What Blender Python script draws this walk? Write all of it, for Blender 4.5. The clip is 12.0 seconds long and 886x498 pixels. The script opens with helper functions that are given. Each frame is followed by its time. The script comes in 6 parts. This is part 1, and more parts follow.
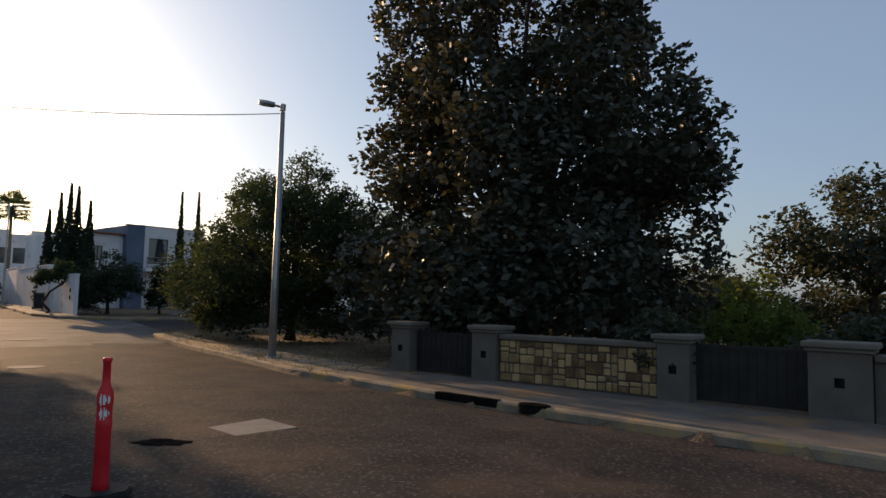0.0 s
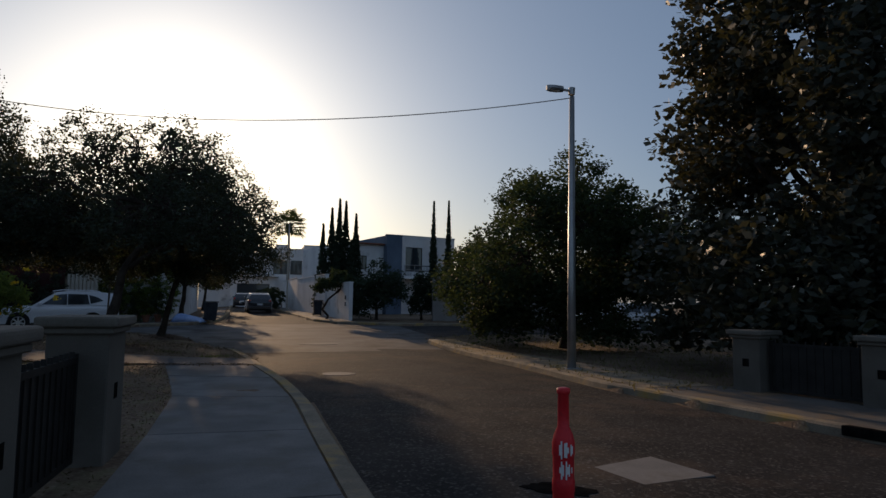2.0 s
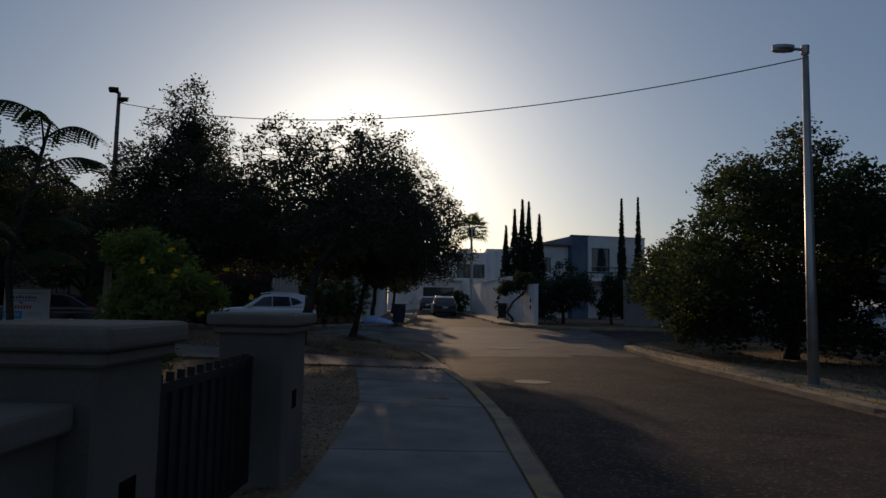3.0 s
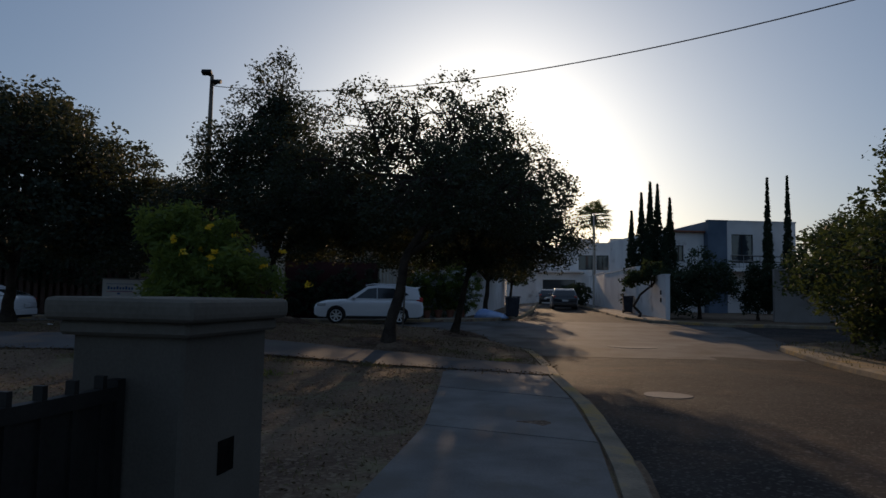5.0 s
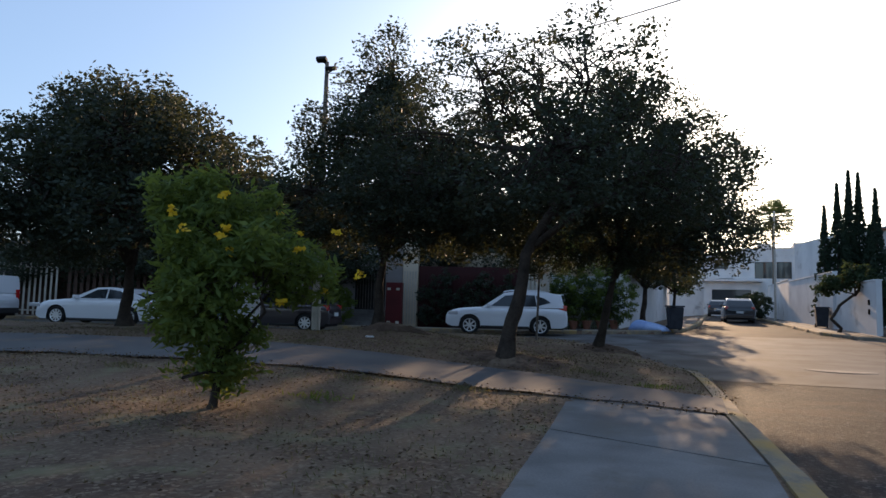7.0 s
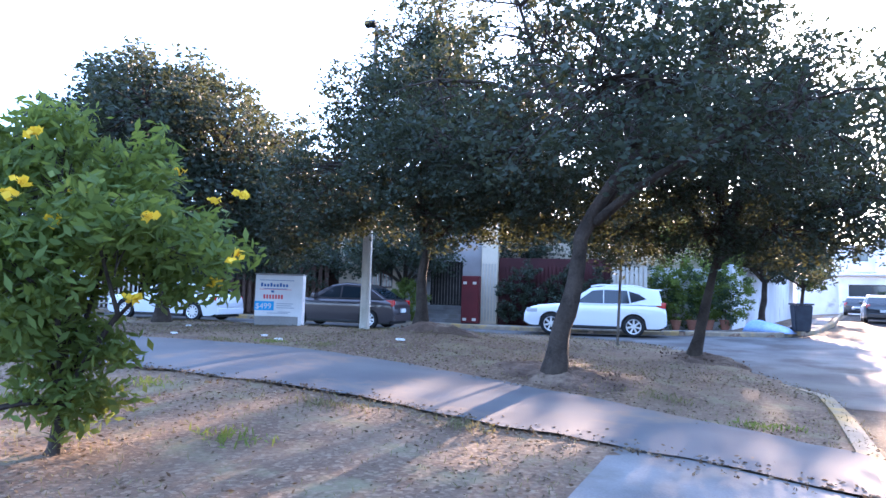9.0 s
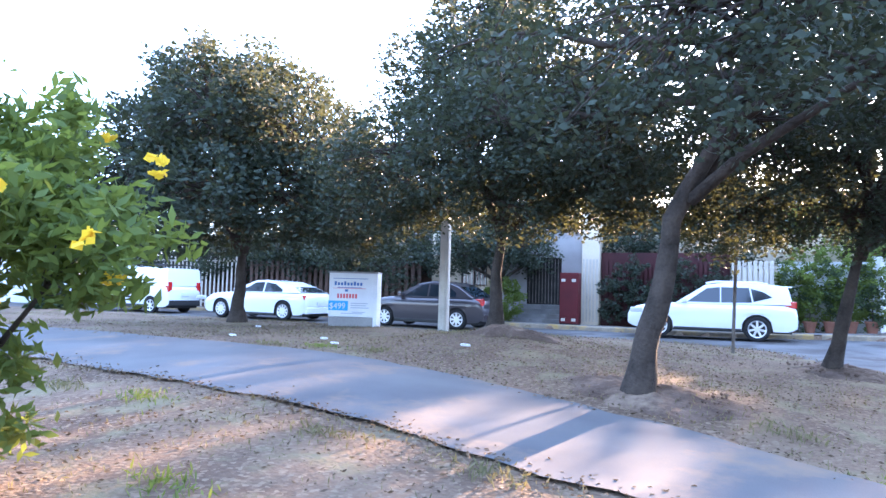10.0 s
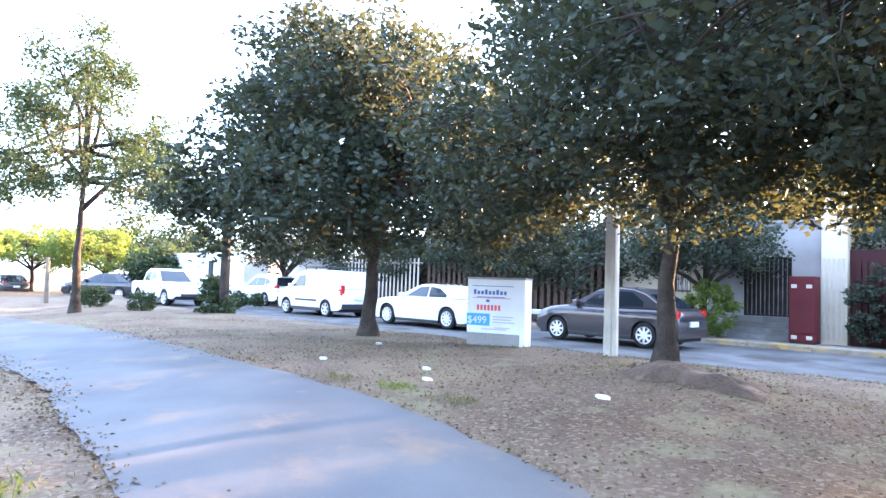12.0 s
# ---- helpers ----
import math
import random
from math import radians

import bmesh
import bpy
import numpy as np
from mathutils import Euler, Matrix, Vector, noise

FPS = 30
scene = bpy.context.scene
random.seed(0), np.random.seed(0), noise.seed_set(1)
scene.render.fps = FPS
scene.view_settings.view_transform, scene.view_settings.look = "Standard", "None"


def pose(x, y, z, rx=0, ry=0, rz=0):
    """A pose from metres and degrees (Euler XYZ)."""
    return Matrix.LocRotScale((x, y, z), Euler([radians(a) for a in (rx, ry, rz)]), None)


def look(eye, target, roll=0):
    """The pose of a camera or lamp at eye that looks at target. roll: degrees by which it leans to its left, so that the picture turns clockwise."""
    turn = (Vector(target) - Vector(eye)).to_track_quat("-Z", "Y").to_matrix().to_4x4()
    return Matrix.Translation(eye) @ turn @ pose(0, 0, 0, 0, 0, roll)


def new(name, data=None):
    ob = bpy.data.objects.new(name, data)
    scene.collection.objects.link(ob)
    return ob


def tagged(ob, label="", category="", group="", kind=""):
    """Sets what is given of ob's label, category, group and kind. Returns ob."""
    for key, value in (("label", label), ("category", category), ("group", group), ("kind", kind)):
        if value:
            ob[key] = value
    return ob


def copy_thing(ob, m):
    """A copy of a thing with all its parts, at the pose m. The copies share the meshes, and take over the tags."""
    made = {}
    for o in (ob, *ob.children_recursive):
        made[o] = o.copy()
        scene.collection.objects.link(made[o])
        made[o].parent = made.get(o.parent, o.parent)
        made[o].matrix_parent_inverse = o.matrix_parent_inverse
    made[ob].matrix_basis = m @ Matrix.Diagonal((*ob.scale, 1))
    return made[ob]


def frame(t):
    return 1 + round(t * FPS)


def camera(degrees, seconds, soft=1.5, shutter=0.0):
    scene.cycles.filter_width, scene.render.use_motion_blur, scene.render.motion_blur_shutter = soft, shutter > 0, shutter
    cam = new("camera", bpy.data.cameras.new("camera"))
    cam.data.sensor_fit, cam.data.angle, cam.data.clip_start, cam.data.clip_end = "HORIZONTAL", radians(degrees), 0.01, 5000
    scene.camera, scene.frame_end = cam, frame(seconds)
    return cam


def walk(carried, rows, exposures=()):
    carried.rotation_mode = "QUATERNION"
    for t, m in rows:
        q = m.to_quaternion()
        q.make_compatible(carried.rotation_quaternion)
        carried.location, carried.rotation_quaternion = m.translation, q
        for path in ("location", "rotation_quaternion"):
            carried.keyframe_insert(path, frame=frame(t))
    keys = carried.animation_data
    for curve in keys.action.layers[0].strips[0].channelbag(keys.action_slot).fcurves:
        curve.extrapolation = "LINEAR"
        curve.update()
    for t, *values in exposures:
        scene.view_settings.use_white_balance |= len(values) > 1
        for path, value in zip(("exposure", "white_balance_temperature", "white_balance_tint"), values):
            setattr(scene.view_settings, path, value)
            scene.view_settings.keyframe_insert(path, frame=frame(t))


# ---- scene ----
cam = camera(68.0, 12.0)
PATH = [
    (0, (0.614, -0.778, 1.364), (1.775, 0.843, 1.523), 1.2),
    (0.5, (0.448, -0.146, 1.317), (1.663, 1.434, 1.481), 1.7),
    (1, (0.204, 0.4, 1.313), (1.389, 2.002, 1.475), 1.4),
    (1.5, (0.061, 1.045, 1.322), (0.868, 2.869, 1.476), 0.9),
    (2, (-0.069, 1.583, 1.32), (0.481, 3.499, 1.483), 0.8),
    (2.5, (-0.127, 2.299, 1.307), (0.023, 4.287, 1.47), 0.9),
    (3, (-0.11, 2.835, 1.258), (-0.098, 4.828, 1.425), 1.0),
    (3.5, (-0.227, 3.493, 1.211), (-0.42, 5.476, 1.385), 1.1),
    (3.7, (-0.259, 3.739, 1.203), (-0.537, 5.713, 1.366), 1.4),
    (5.3, (0.248, 5.656, 1.195), (-0.147, 7.612, 1.336), 1.1),
    (5.5, (0.271, 5.932, 1.178), (-0.183, 7.874, 1.334), 1.6),
    (6, (0.258, 6.726, 1.146), (-0.298, 8.641, 1.299), 1.5),
    (6.5, (0.095, 7.527, 1.107), (-0.587, 9.401, 1.258), 1.7),
    (7, (0.06, 8.18, 1.065), (-0.747, 10.002, 1.231), 1.5),
    (7.2, (0.041, 8.45, 1.062), (-0.782, 10.267, 1.215), 1.7),
    (8.8, (-0.013, 10.62, 1.12), (-1.07, 12.312, 1.26), 2.0),
    (9, (-0.046, 10.927, 1.12), (-1.141, 12.594, 1.261), 1.8),
    (9.5, (-0.289, 11.795, 1.091), (-1.551, 13.341, 1.225), 2.5),
    (10, (-0.354, 12.502, 1.148), (-1.718, 13.96, 1.274), 1.6),
    (10.5, (-0.629, 13.3, 1.192), (-1.996, 14.755, 1.303), 2.5),
    (11, (-0.924, 14.009, 1.27), (-2.302, 15.454, 1.383), 1.6),
    (11.5, (-1.383, 14.734, 1.329), (-2.974, 15.942, 1.427), 1.6),
    (12, (-1.913, 15.428, 1.376), (-3.67, 16.379, 1.481), 1.9),
]
EXPOSURES = [(0, 0.05, 6300, 12), (0.5, 0.85, 6400, 14), (1.0, 1.05, 6400, 14), (1.2, 0.7, 6400, 13), (1.6, -0.35, 6000, 11), (2.0, -0.9, 5700, 10), (2.5, -1.32, 5500, 10), (3.7, -1.28, 5500, 10), (5.5, -0.88, 5500, 9), (6.5, -0.35, 5500, 8), (7.2, 0.9, 5600, 11), (8.8, 2.9, 4900, 19), (10.5, 3.85, 5400, 19), (11.5, 4.0, 5700, 18), (12, 4.1, 5700, 17)]
walk(cam, [(t, look(eye, target, roll)) for t, eye, target, roll in PATH], EXPOSURES)

# ---- light ----
SUN_AZ, SUN_EL = radians(-6.3), radians(13.0)
SUN_DIR = Vector((math.sin(SUN_AZ) * math.cos(SUN_EL), math.cos(SUN_AZ) * math.cos(SUN_EL), math.sin(SUN_EL)))
world = bpy.data.worlds.new("sky")
scene.world = world
world.use_nodes = True
wn, wl = world.node_tree.nodes, world.node_tree.links
sky = wn.new("ShaderNodeTexSky")
sky.sky_type, sky.sun_disc = "NISHITA", False
sky.sun_elevation, sky.sun_rotation = SUN_EL, SUN_AZ
sky.air_density, sky.dust_density, sky.ozone_density = 1.0, 2.0, 2.0
wn["Background"].inputs["Strength"].default_value = 0.08
haze = wn.new("ShaderNodeMixRGB")          # an even veil of haze over the whole sky
haze.blend_type = "ADD"
haze.inputs["Fac"].default_value = 1.0
haze.inputs["Color2"].default_value = (2.0, 2.4, 3.0, 1)
wl.new(sky.outputs["Color"], haze.inputs["Color1"])
wl.new(haze.outputs["Color"], wn["Background"].inputs["Color"])
sun_data = bpy.data.lights.new("sun", "SUN")
sun_data.energy, sun_data.angle, sun_data.color = 5.0, radians(0.6), (1.0, 0.62, 0.32)
sun = new("sun", sun_data)
sun.matrix_world = look(SUN_DIR * 60, (0, 0, 0))


# ---- materials ----
def nodes_of(name):
    m = bpy.data.materials.new(name)
    m.use_nodes = True
    return m, m.node_tree.nodes, m.node_tree.links


def surface(name, dark, light, rough=0.8, scale=6.0, fine=60.0, bump=0.2, metal=0.0, spots=None, island=0.0, coat=0.0, depth=0.02, shine=0.3, grit=None):
    """A surface whose colour wanders between two tones at two scales, with fine relief; spots adds stains of a third tone."""
    m, n, l = nodes_of(name)
    b = n["Principled BSDF"]
    co = n.new("ShaderNodeTexCoord")
    big, small = n.new("ShaderNodeTexNoise"), n.new("ShaderNodeTexNoise")
    big.inputs["Scale"].default_value, small.inputs["Scale"].default_value = scale, fine
    big.inputs["Detail"].default_value, small.inputs["Detail"].default_value = 5, 4
    for q in (big, small):
        l.new(co.outputs["Object"], q.inputs["Vector"])
    add = n.new("ShaderNodeMath")
    add.operation = "MULTIPLY_ADD"
    l.new(small.outputs["Fac"], add.inputs[0])
    add.inputs[1].default_value = 0.45
    l.new(big.outputs["Fac"], add.inputs[2])
    last = add.outputs[0]
    if island:
        info, geo = n.new("ShaderNodeObjectInfo"), n.new("ShaderNodeNewGeometry")
        for src in (info.outputs["Random"], geo.outputs["Random Per Island"]):
            more = n.new("ShaderNodeMath")
            more.operation = "MULTIPLY_ADD"
            l.new(src, more.inputs[0])
            more.inputs[1].default_value = island * (0.9 if src == info.outputs["Random"] else 0.1)
            l.new(last, more.inputs[2])
            last = more.outputs[0]
        less = n.new("ShaderNodeMath")
        less.operation = "SUBTRACT"
        l.new(last, less.inputs[0])
        less.inputs[1].default_value = island * 0.5
        last = less.outputs[0]
    ramp = n.new("ShaderNodeValToRGB")
    ramp.color_ramp.elements[0].position, ramp.color_ramp.elements[1].position = 0.5 - island * 0.1, 0.95
    ramp.color_ramp.elements[0].color, ramp.color_ramp.elements[1].color = (*dark, 1), (*light, 1)
    l.new(last, ramp.inputs["Fac"])
    col = ramp.outputs["Color"]
    if spots:
        tone, size, amount = spots
        sp, sr, mix = n.new("ShaderNodeTexNoise"), n.new("ShaderNodeValToRGB"), n.new("ShaderNodeMixRGB")
        sp.inputs["Scale"].default_value, sp.inputs["Detail"].default_value, sp.inputs["Roughness"].default_value = size, 6, 0.65
        l.new(co.outputs["Object"], sp.inputs["Vector"])
        sr.color_ramp.elements[0].position, sr.color_ramp.elements[1].position = 0.62 - amount * 0.3, 0.72 - amount * 0.2
        l.new(sp.outputs["Fac"], sr.inputs["Fac"])
        l.new(sr.outputs["Color"], mix.inputs["Fac"])
        l.new(col, mix.inputs["Color1"])
        mix.inputs["Color2"].default_value = (*tone, 1)
        col = mix.outputs["Color"]
    if grit:
        tone, size, cut = grit
        cells, sr, mix = n.new("ShaderNodeTexVoronoi"), n.new("ShaderNodeValToRGB"), n.new("ShaderNodeMixRGB")
        cells.inputs["Scale"].default_value = size
        l.new(co.outputs["Object"], cells.inputs["Vector"])
        sr.color_ramp.elements[0].position, sr.color_ramp.elements[1].position = cut, cut + 0.3
        l.new(cells.outputs["Color"], sr.inputs["Fac"])
        l.new(sr.outputs["Color"], mix.inputs["Fac"])
        l.new(col, mix.inputs["Color1"])
        mix.inputs["Color2"].default_value = (*tone, 1)
        col = mix.outputs["Color"]
    l.new(col, b.inputs["Base Color"])
    b.inputs["Roughness"].default_value, b.inputs["Metallic"].default_value = rough, metal
    b.inputs["Coat Weight"].default_value, b.inputs["Specular IOR Level"].default_value = coat, shine
    if bump:
        bp = n.new("ShaderNodeBump")
        bp.inputs["Strength"].default_value, bp.inputs["Distance"].default_value = bump, depth
        l.new(add.outputs[0], bp.inputs["Height"])
        l.new(bp.outputs["Normal"], b.inputs["Normal"])
    return m


def leaf_material(name, dark, light, through_tone, share=0.45, rough=0.5):
    """Leaves: each takes its own tone, and light comes through them."""
    m, n, l = nodes_of(name)
    b, out = n["Principled BSDF"], n["Material Output"]
    geo, ramp = n.new("ShaderNodeNewGeometry"), n.new("ShaderNodeValToRGB")
    ramp.color_ramp.elements[0].color, ramp.color_ramp.elements[1].color = (*dark, 1), (*light, 1)
    l.new(geo.outputs["Random Per Island"], ramp.inputs["Fac"])
    l.new(ramp.outputs["Color"], b.inputs["Base Color"])
    b.inputs["Roughness"].default_value, b.inputs["Specular IOR Level"].default_value = rough, 0.25
    tr, mix = n.new("ShaderNodeBsdfTranslucent"), n.new("ShaderNodeMixShader")
    tr.inputs["Color"].default_value = (*through_tone, 1)
    mix.inputs["Fac"].default_value = share
    l.new(b.outputs["BSDF"], mix.inputs[1])
    l.new(tr.outputs["BSDF"], mix.inputs[2])
    l.new(mix.outputs["Shader"], out.inputs["Surface"])
    return m


def plain(name, colour, rough=0.5, metal=0.0, coat=0.0):
    m, n, l = nodes_of(name)
    b = n["Principled BSDF"]
    b.inputs["Base Color"].default_value = (*colour, 1)
    b.inputs["Roughness"].default_value, b.inputs["Metallic"].default_value, b.inputs["Coat Weight"].default_value = rough, metal, coat
    return m


ASPHALT = surface("asphalt", (0.018, 0.018, 0.019), (0.045, 0.043, 0.041), 0.8, 1.1, 75, 0.9, spots=((0.075, 0.056, 0.044), 0.45, 0.4), depth=0.034, shine=0.06, grit=((0.12, 0.11, 0.105), 38, 0.66))
ROAD_CONCRETE = surface("road_concrete", (0.075, 0.074, 0.074), (0.15, 0.146, 0.142), 0.85, 0.8, 60, 0.35, spots=((0.065, 0.058, 0.052), 0.6, 0.45), depth=0.012, shine=0.1)
PATH_ASPHALT = surface("path_asphalt", (0.088, 0.088, 0.092), (0.136, 0.1344, 0.132), 0.9, 0.9, 120, 0.3, spots=((0.2, 0.15, 0.11), 0.7, 0.25), depth=0.006)
CONCRETE = surface("concrete", (0.112, 0.1072, 0.1024), (0.216, 0.208, 0.1976), 0.88, 1.6, 55, 0.25, spots=((0.14, 0.13, 0.115), 1.3, 0.35), island=0.12, depth=0.01)
# yellow spots: faded kerb paint, strengthened to put low sun into the colour
KERB = surface("kerb_concrete", (0.15, 0.125, 0.092), (0.32, 0.265, 0.19), 0.9, 2.2, 40, 0.4, spots=((0.34, 0.23, 0.075), 1.1, 0.42), depth=0.015)
DUSTY = surface("dusty_concrete", (0.075, 0.0675, 0.06), (0.1425, 0.1312, 0.1162), 0.95, 1.4, 45, 0.3, spots=((0.2, 0.13, 0.07), 0.9, 0.35), depth=0.01)
SOIL = surface("dry_soil", (0.072, 0.044, 0.028), (0.18, 0.125, 0.08), 0.97, 0.75, 26, 0.8, spots=((0.17, 0.145, 0.08), 1.4, 0.35), depth=0.04, grit=((0.22, 0.165, 0.11), 34, 0.6))
STUCCO = surface("stucco", (0.0936, 0.0828, 0.0684), (0.144, 0.1296, 0.108), 0.92, 1.5, 90, 0.35, spots=((0.17, 0.15, 0.13), 1.2, 0.2), depth=0.006)
CAPSTONE = surface("capstone", (0.1008, 0.09, 0.072), (0.1656, 0.1476, 0.1224), 0.85, 2.0, 50, 0.3, spots=((0.13, 0.12, 0.1), 1.7, 0.3), depth=0.008)
STONE = surface("yellow_stone", (0.11, 0.066, 0.03), (0.42, 0.3, 0.14), 0.9, 3.5, 45, 0.6, island=0.7, depth=0.02)
MORTAR = surface("mortar", (0.05, 0.045, 0.04), (0.1, 0.09, 0.08), 0.95, 3, 60, 0.4)
WHITE_WALL = surface("white_wall", (0.6, 0.6, 0.6), (0.78, 0.78, 0.77), 0.9, 0.7, 30, 0.15, spots=((0.45, 0.44, 0.43), 0.6, 0.1), depth=0.005)
CREAM_WALL = surface("cream_wall", (0.5, 0.42, 0.3), (0.66, 0.57, 0.43), 0.9, 0.9, 40, 0.15, depth=0.005)
GREY_WALL = surface("grey_wall", (0.22, 0.2, 0.19), (0.34, 0.32, 0.3), 0.9, 0.9, 40, 0.15, depth=0.005)
BLUE_WALL = surface("slate_blue_wall", (0.08, 0.11, 0.16), (0.13, 0.17, 0.23), 0.8, 0.9, 40, 0.1)
# red of the garage front, its shade darkened into the colour
SHADED_RED = surface("shaded_red_paint", (0.03, 0.007, 0.007), (0.055, 0.011, 0.011), 0.65, 1.3, 50, 0.1)
RED_PAINT = surface("red_paint", (0.062, 0.007, 0.009), (0.1, 0.011, 0.013), 0.6, 1.3, 50, 0.1)
DARK_METAL = surface("dark_metal", (0.015, 0.014, 0.014), (0.035, 0.033, 0.03), 0.55, 4, 60, 0.1, metal=0.3)
BROWN_SLAT = surface("brown_slat", (0.05, 0.028, 0.02), (0.1, 0.058, 0.04), 0.7, 3, 50, 0.2)
CREAM_SLAT = surface("cream_slat", (0.4, 0.36, 0.29), (0.55, 0.5, 0.42), 0.7, 3, 50, 0.15)
GALVANISED = surface("galvanised_steel", (0.3, 0.3, 0.3), (0.46, 0.46, 0.45), 0.45, 2, 40, 0.1, metal=0.7)
POLE_CONCRETE = surface("pole_concrete", (0.4, 0.37, 0.31), (0.58, 0.54, 0.47), 0.9, 3, 60, 0.25, depth=0.005)
POST_RED = surface("red_plastic", (0.5, 0.012, 0.02), (0.68, 0.03, 0.035), 0.42, 5, 60, 0.06, spots=((0.33, 0.03, 0.03), 9, 0.1), depth=0.003)
TAPE = plain("reflective_tape", (0.75, 0.73, 0.7), 0.35)
RUBBER = surface("rubber", (0.012, 0.012, 0.012), (0.03, 0.03, 0.03), 0.85, 8, 90, 0.2, depth=0.004)
BARK = surface("bark", (0.022, 0.017, 0.013), (0.072, 0.055, 0.042), 0.95, 5, 34, 0.9, depth=0.04)
PALM_BARK = surface("palm_bark", (0.14, 0.11, 0.08), (0.24, 0.2, 0.15), 0.95, 3, 30, 0.6)
LEAF_OAK = leaf_material("oak_leaf", (0.016, 0.0248, 0.0176), (0.048, 0.064, 0.0448), (0.125, 0.13, 0.045), 0.2, 0.6)
LEAF_BIG = leaf_material("broad_leaf", (0.0188, 0.0263, 0.0135), (0.075, 0.0788, 0.0638), (0.13, 0.12, 0.04), 0.14, 0.42)
LEAF_FINE = leaf_material("feathery_leaf", (0.0192, 0.0336, 0.016), (0.044, 0.064, 0.0304), (0.12, 0.16, 0.04), 0.2, 0.75)
LEAF_BRIGHT = leaf_material("bright_leaf", (0.051, 0.0808, 0.0187), (0.1105, 0.153, 0.0382), (0.3, 0.35, 0.055), 0.36, 0.7)
LEAF_CYPRESS = leaf_material("cypress_leaf", (0.016, 0.028, 0.018), (0.04, 0.06, 0.035), (0.06, 0.09, 0.03), 0.2, 0.7)
LEAF_PALM = leaf_material("palm_leaf", (0.035, 0.05, 0.022), (0.08, 0.1, 0.045), (0.15, 0.18, 0.05), 0.3)
PETAL = leaf_material("yellow_petal", (0.75, 0.5, 0.02), (0.85, 0.62, 0.04), (0.8, 0.55, 0.03), 0.4)
LITTER = leaf_material("dry_litter", (0.04, 0.028, 0.018), (0.22, 0.165, 0.11), (0.25, 0.17, 0.08), 0.15, 0.9)
WEED = leaf_material("dry_grass", (0.07, 0.068, 0.034), (0.19, 0.17, 0.09), (0.3, 0.26, 0.1), 0.25, 0.9)
PAINT_WHITE = plain("white_car_paint", (0.72, 0.73, 0.75), 0.25, 0.0, 0.8)
PAINT_GREY = plain("grey_car_paint", (0.066, 0.058, 0.062), 0.3, 0.5, 0.7)
PAINT_DARK = plain("dark_car_paint", (0.02, 0.022, 0.027), 0.25, 0.3, 0.8)
TRIM_BLACK = plain("black_trim", (0.02, 0.02, 0.02), 0.6)
CAR_GLASS = plain("car_glass", (0.012, 0.018, 0.024), 0.06, 0.0, 0.15)
LAMP_RED = plain("tail_lamp", (0.45, 0.02, 0.02), 0.15, 0, 1.0)
LAMP_CLEAR = plain("head_lamp", (0.6, 0.62, 0.64), 0.12, 0.3, 1.0)
ALLOY = plain("alloy", (0.62, 0.62, 0.63), 0.3, 0.8)
PLATE = plain("plate", (0.65, 0.66, 0.66), 0.5)
WINDOW_GLASS = plain("window_glass", (0.04, 0.05, 0.06), 0.08, 0.0, 1.0)
SIGN_WHITE = surface("sign_white", (0.6, 0.58, 0.58), (0.74, 0.72, 0.71), 0.6, 2, 40, 0.05)
SIGN_BLUE = plain("sign_blue", (0.03, 0.3, 0.62), 0.5)
SIGN_NAVY = plain("sign_navy", (0.03, 0.1, 0.3), 0.5)
SIGN_RED = plain("sign_red", (0.55, 0.05, 0.06), 0.5)
SIGN_GREY = plain("sign_grey", (0.35, 0.36, 0.4), 0.5)
TARP = surface("pale_blue_sheet", (0.2, 0.3, 0.58), (0.42, 0.52, 0.75), 0.6, 2, 20, 0.5, depth=0.05)
BIN_DARK = surface("dark_bin", (0.02, 0.022, 0.03), (0.04, 0.045, 0.055), 0.6, 4, 40, 0.1)
TERRACOTTA = surface("terracotta", (0.15, 0.065, 0.04), (0.24, 0.11, 0.07), 0.85, 4, 40, 0.2)
LEAN_RUST = surface("rusty_post", (0.12, 0.1, 0.085), (0.25, 0.22, 0.19), 0.8, 6, 50, 0.2, metal=0.2)
DUG_SOIL = surface("dug_soil", (0.06, 0.038, 0.026), (0.16, 0.11, 0.078), 0.98, 3.0, 30, 0.8, spots=((0.22, 0.16, 0.11), 2.2, 0.3), depth=0.04)
# near-black colour that stands in for the shade inside holes
HOLE_SHADE = surface("hole_shade", (0.005, 0.005, 0.005), (0.02, 0.018, 0.016), 0.95, 6, 40, 0.6, shine=0.0)


# ---- mesh helpers ----
def to_mesh(name, bm, material, smooth=False):
    bmesh.ops.recalc_face_normals(bm, faces=bm.faces[:])
    me = bpy.data.meshes.new(name)
    bm.to_mesh(me)
    bm.free()
    me.materials.append(material)
    if smooth:
        me.shade_smooth()
    return me


def raw_mesh(name, verts, faces, material, smooth=False):
    me = bpy.data.meshes.new(name)
    me.from_pydata(verts, [], faces)
    me.materials.append(material)
    if smooth:
        me.shade_smooth()
    return me


def part(name, bm, material, parent, label="", smooth=False):
    ob = new(name, bm if isinstance(bm, bpy.types.Mesh) else to_mesh(name, bm, material, smooth))
    ob.parent = parent
    if label:
        tagged(ob, label)
    return ob


def base(name, x, y, z, rz, label, category, group="", kind=""):
    ob = new(name)
    ob.matrix_basis = pose(x, y, z, 0, 0, rz)
    ob.empty_display_size = 0.2
    return tagged(ob, label, category, group, kind)


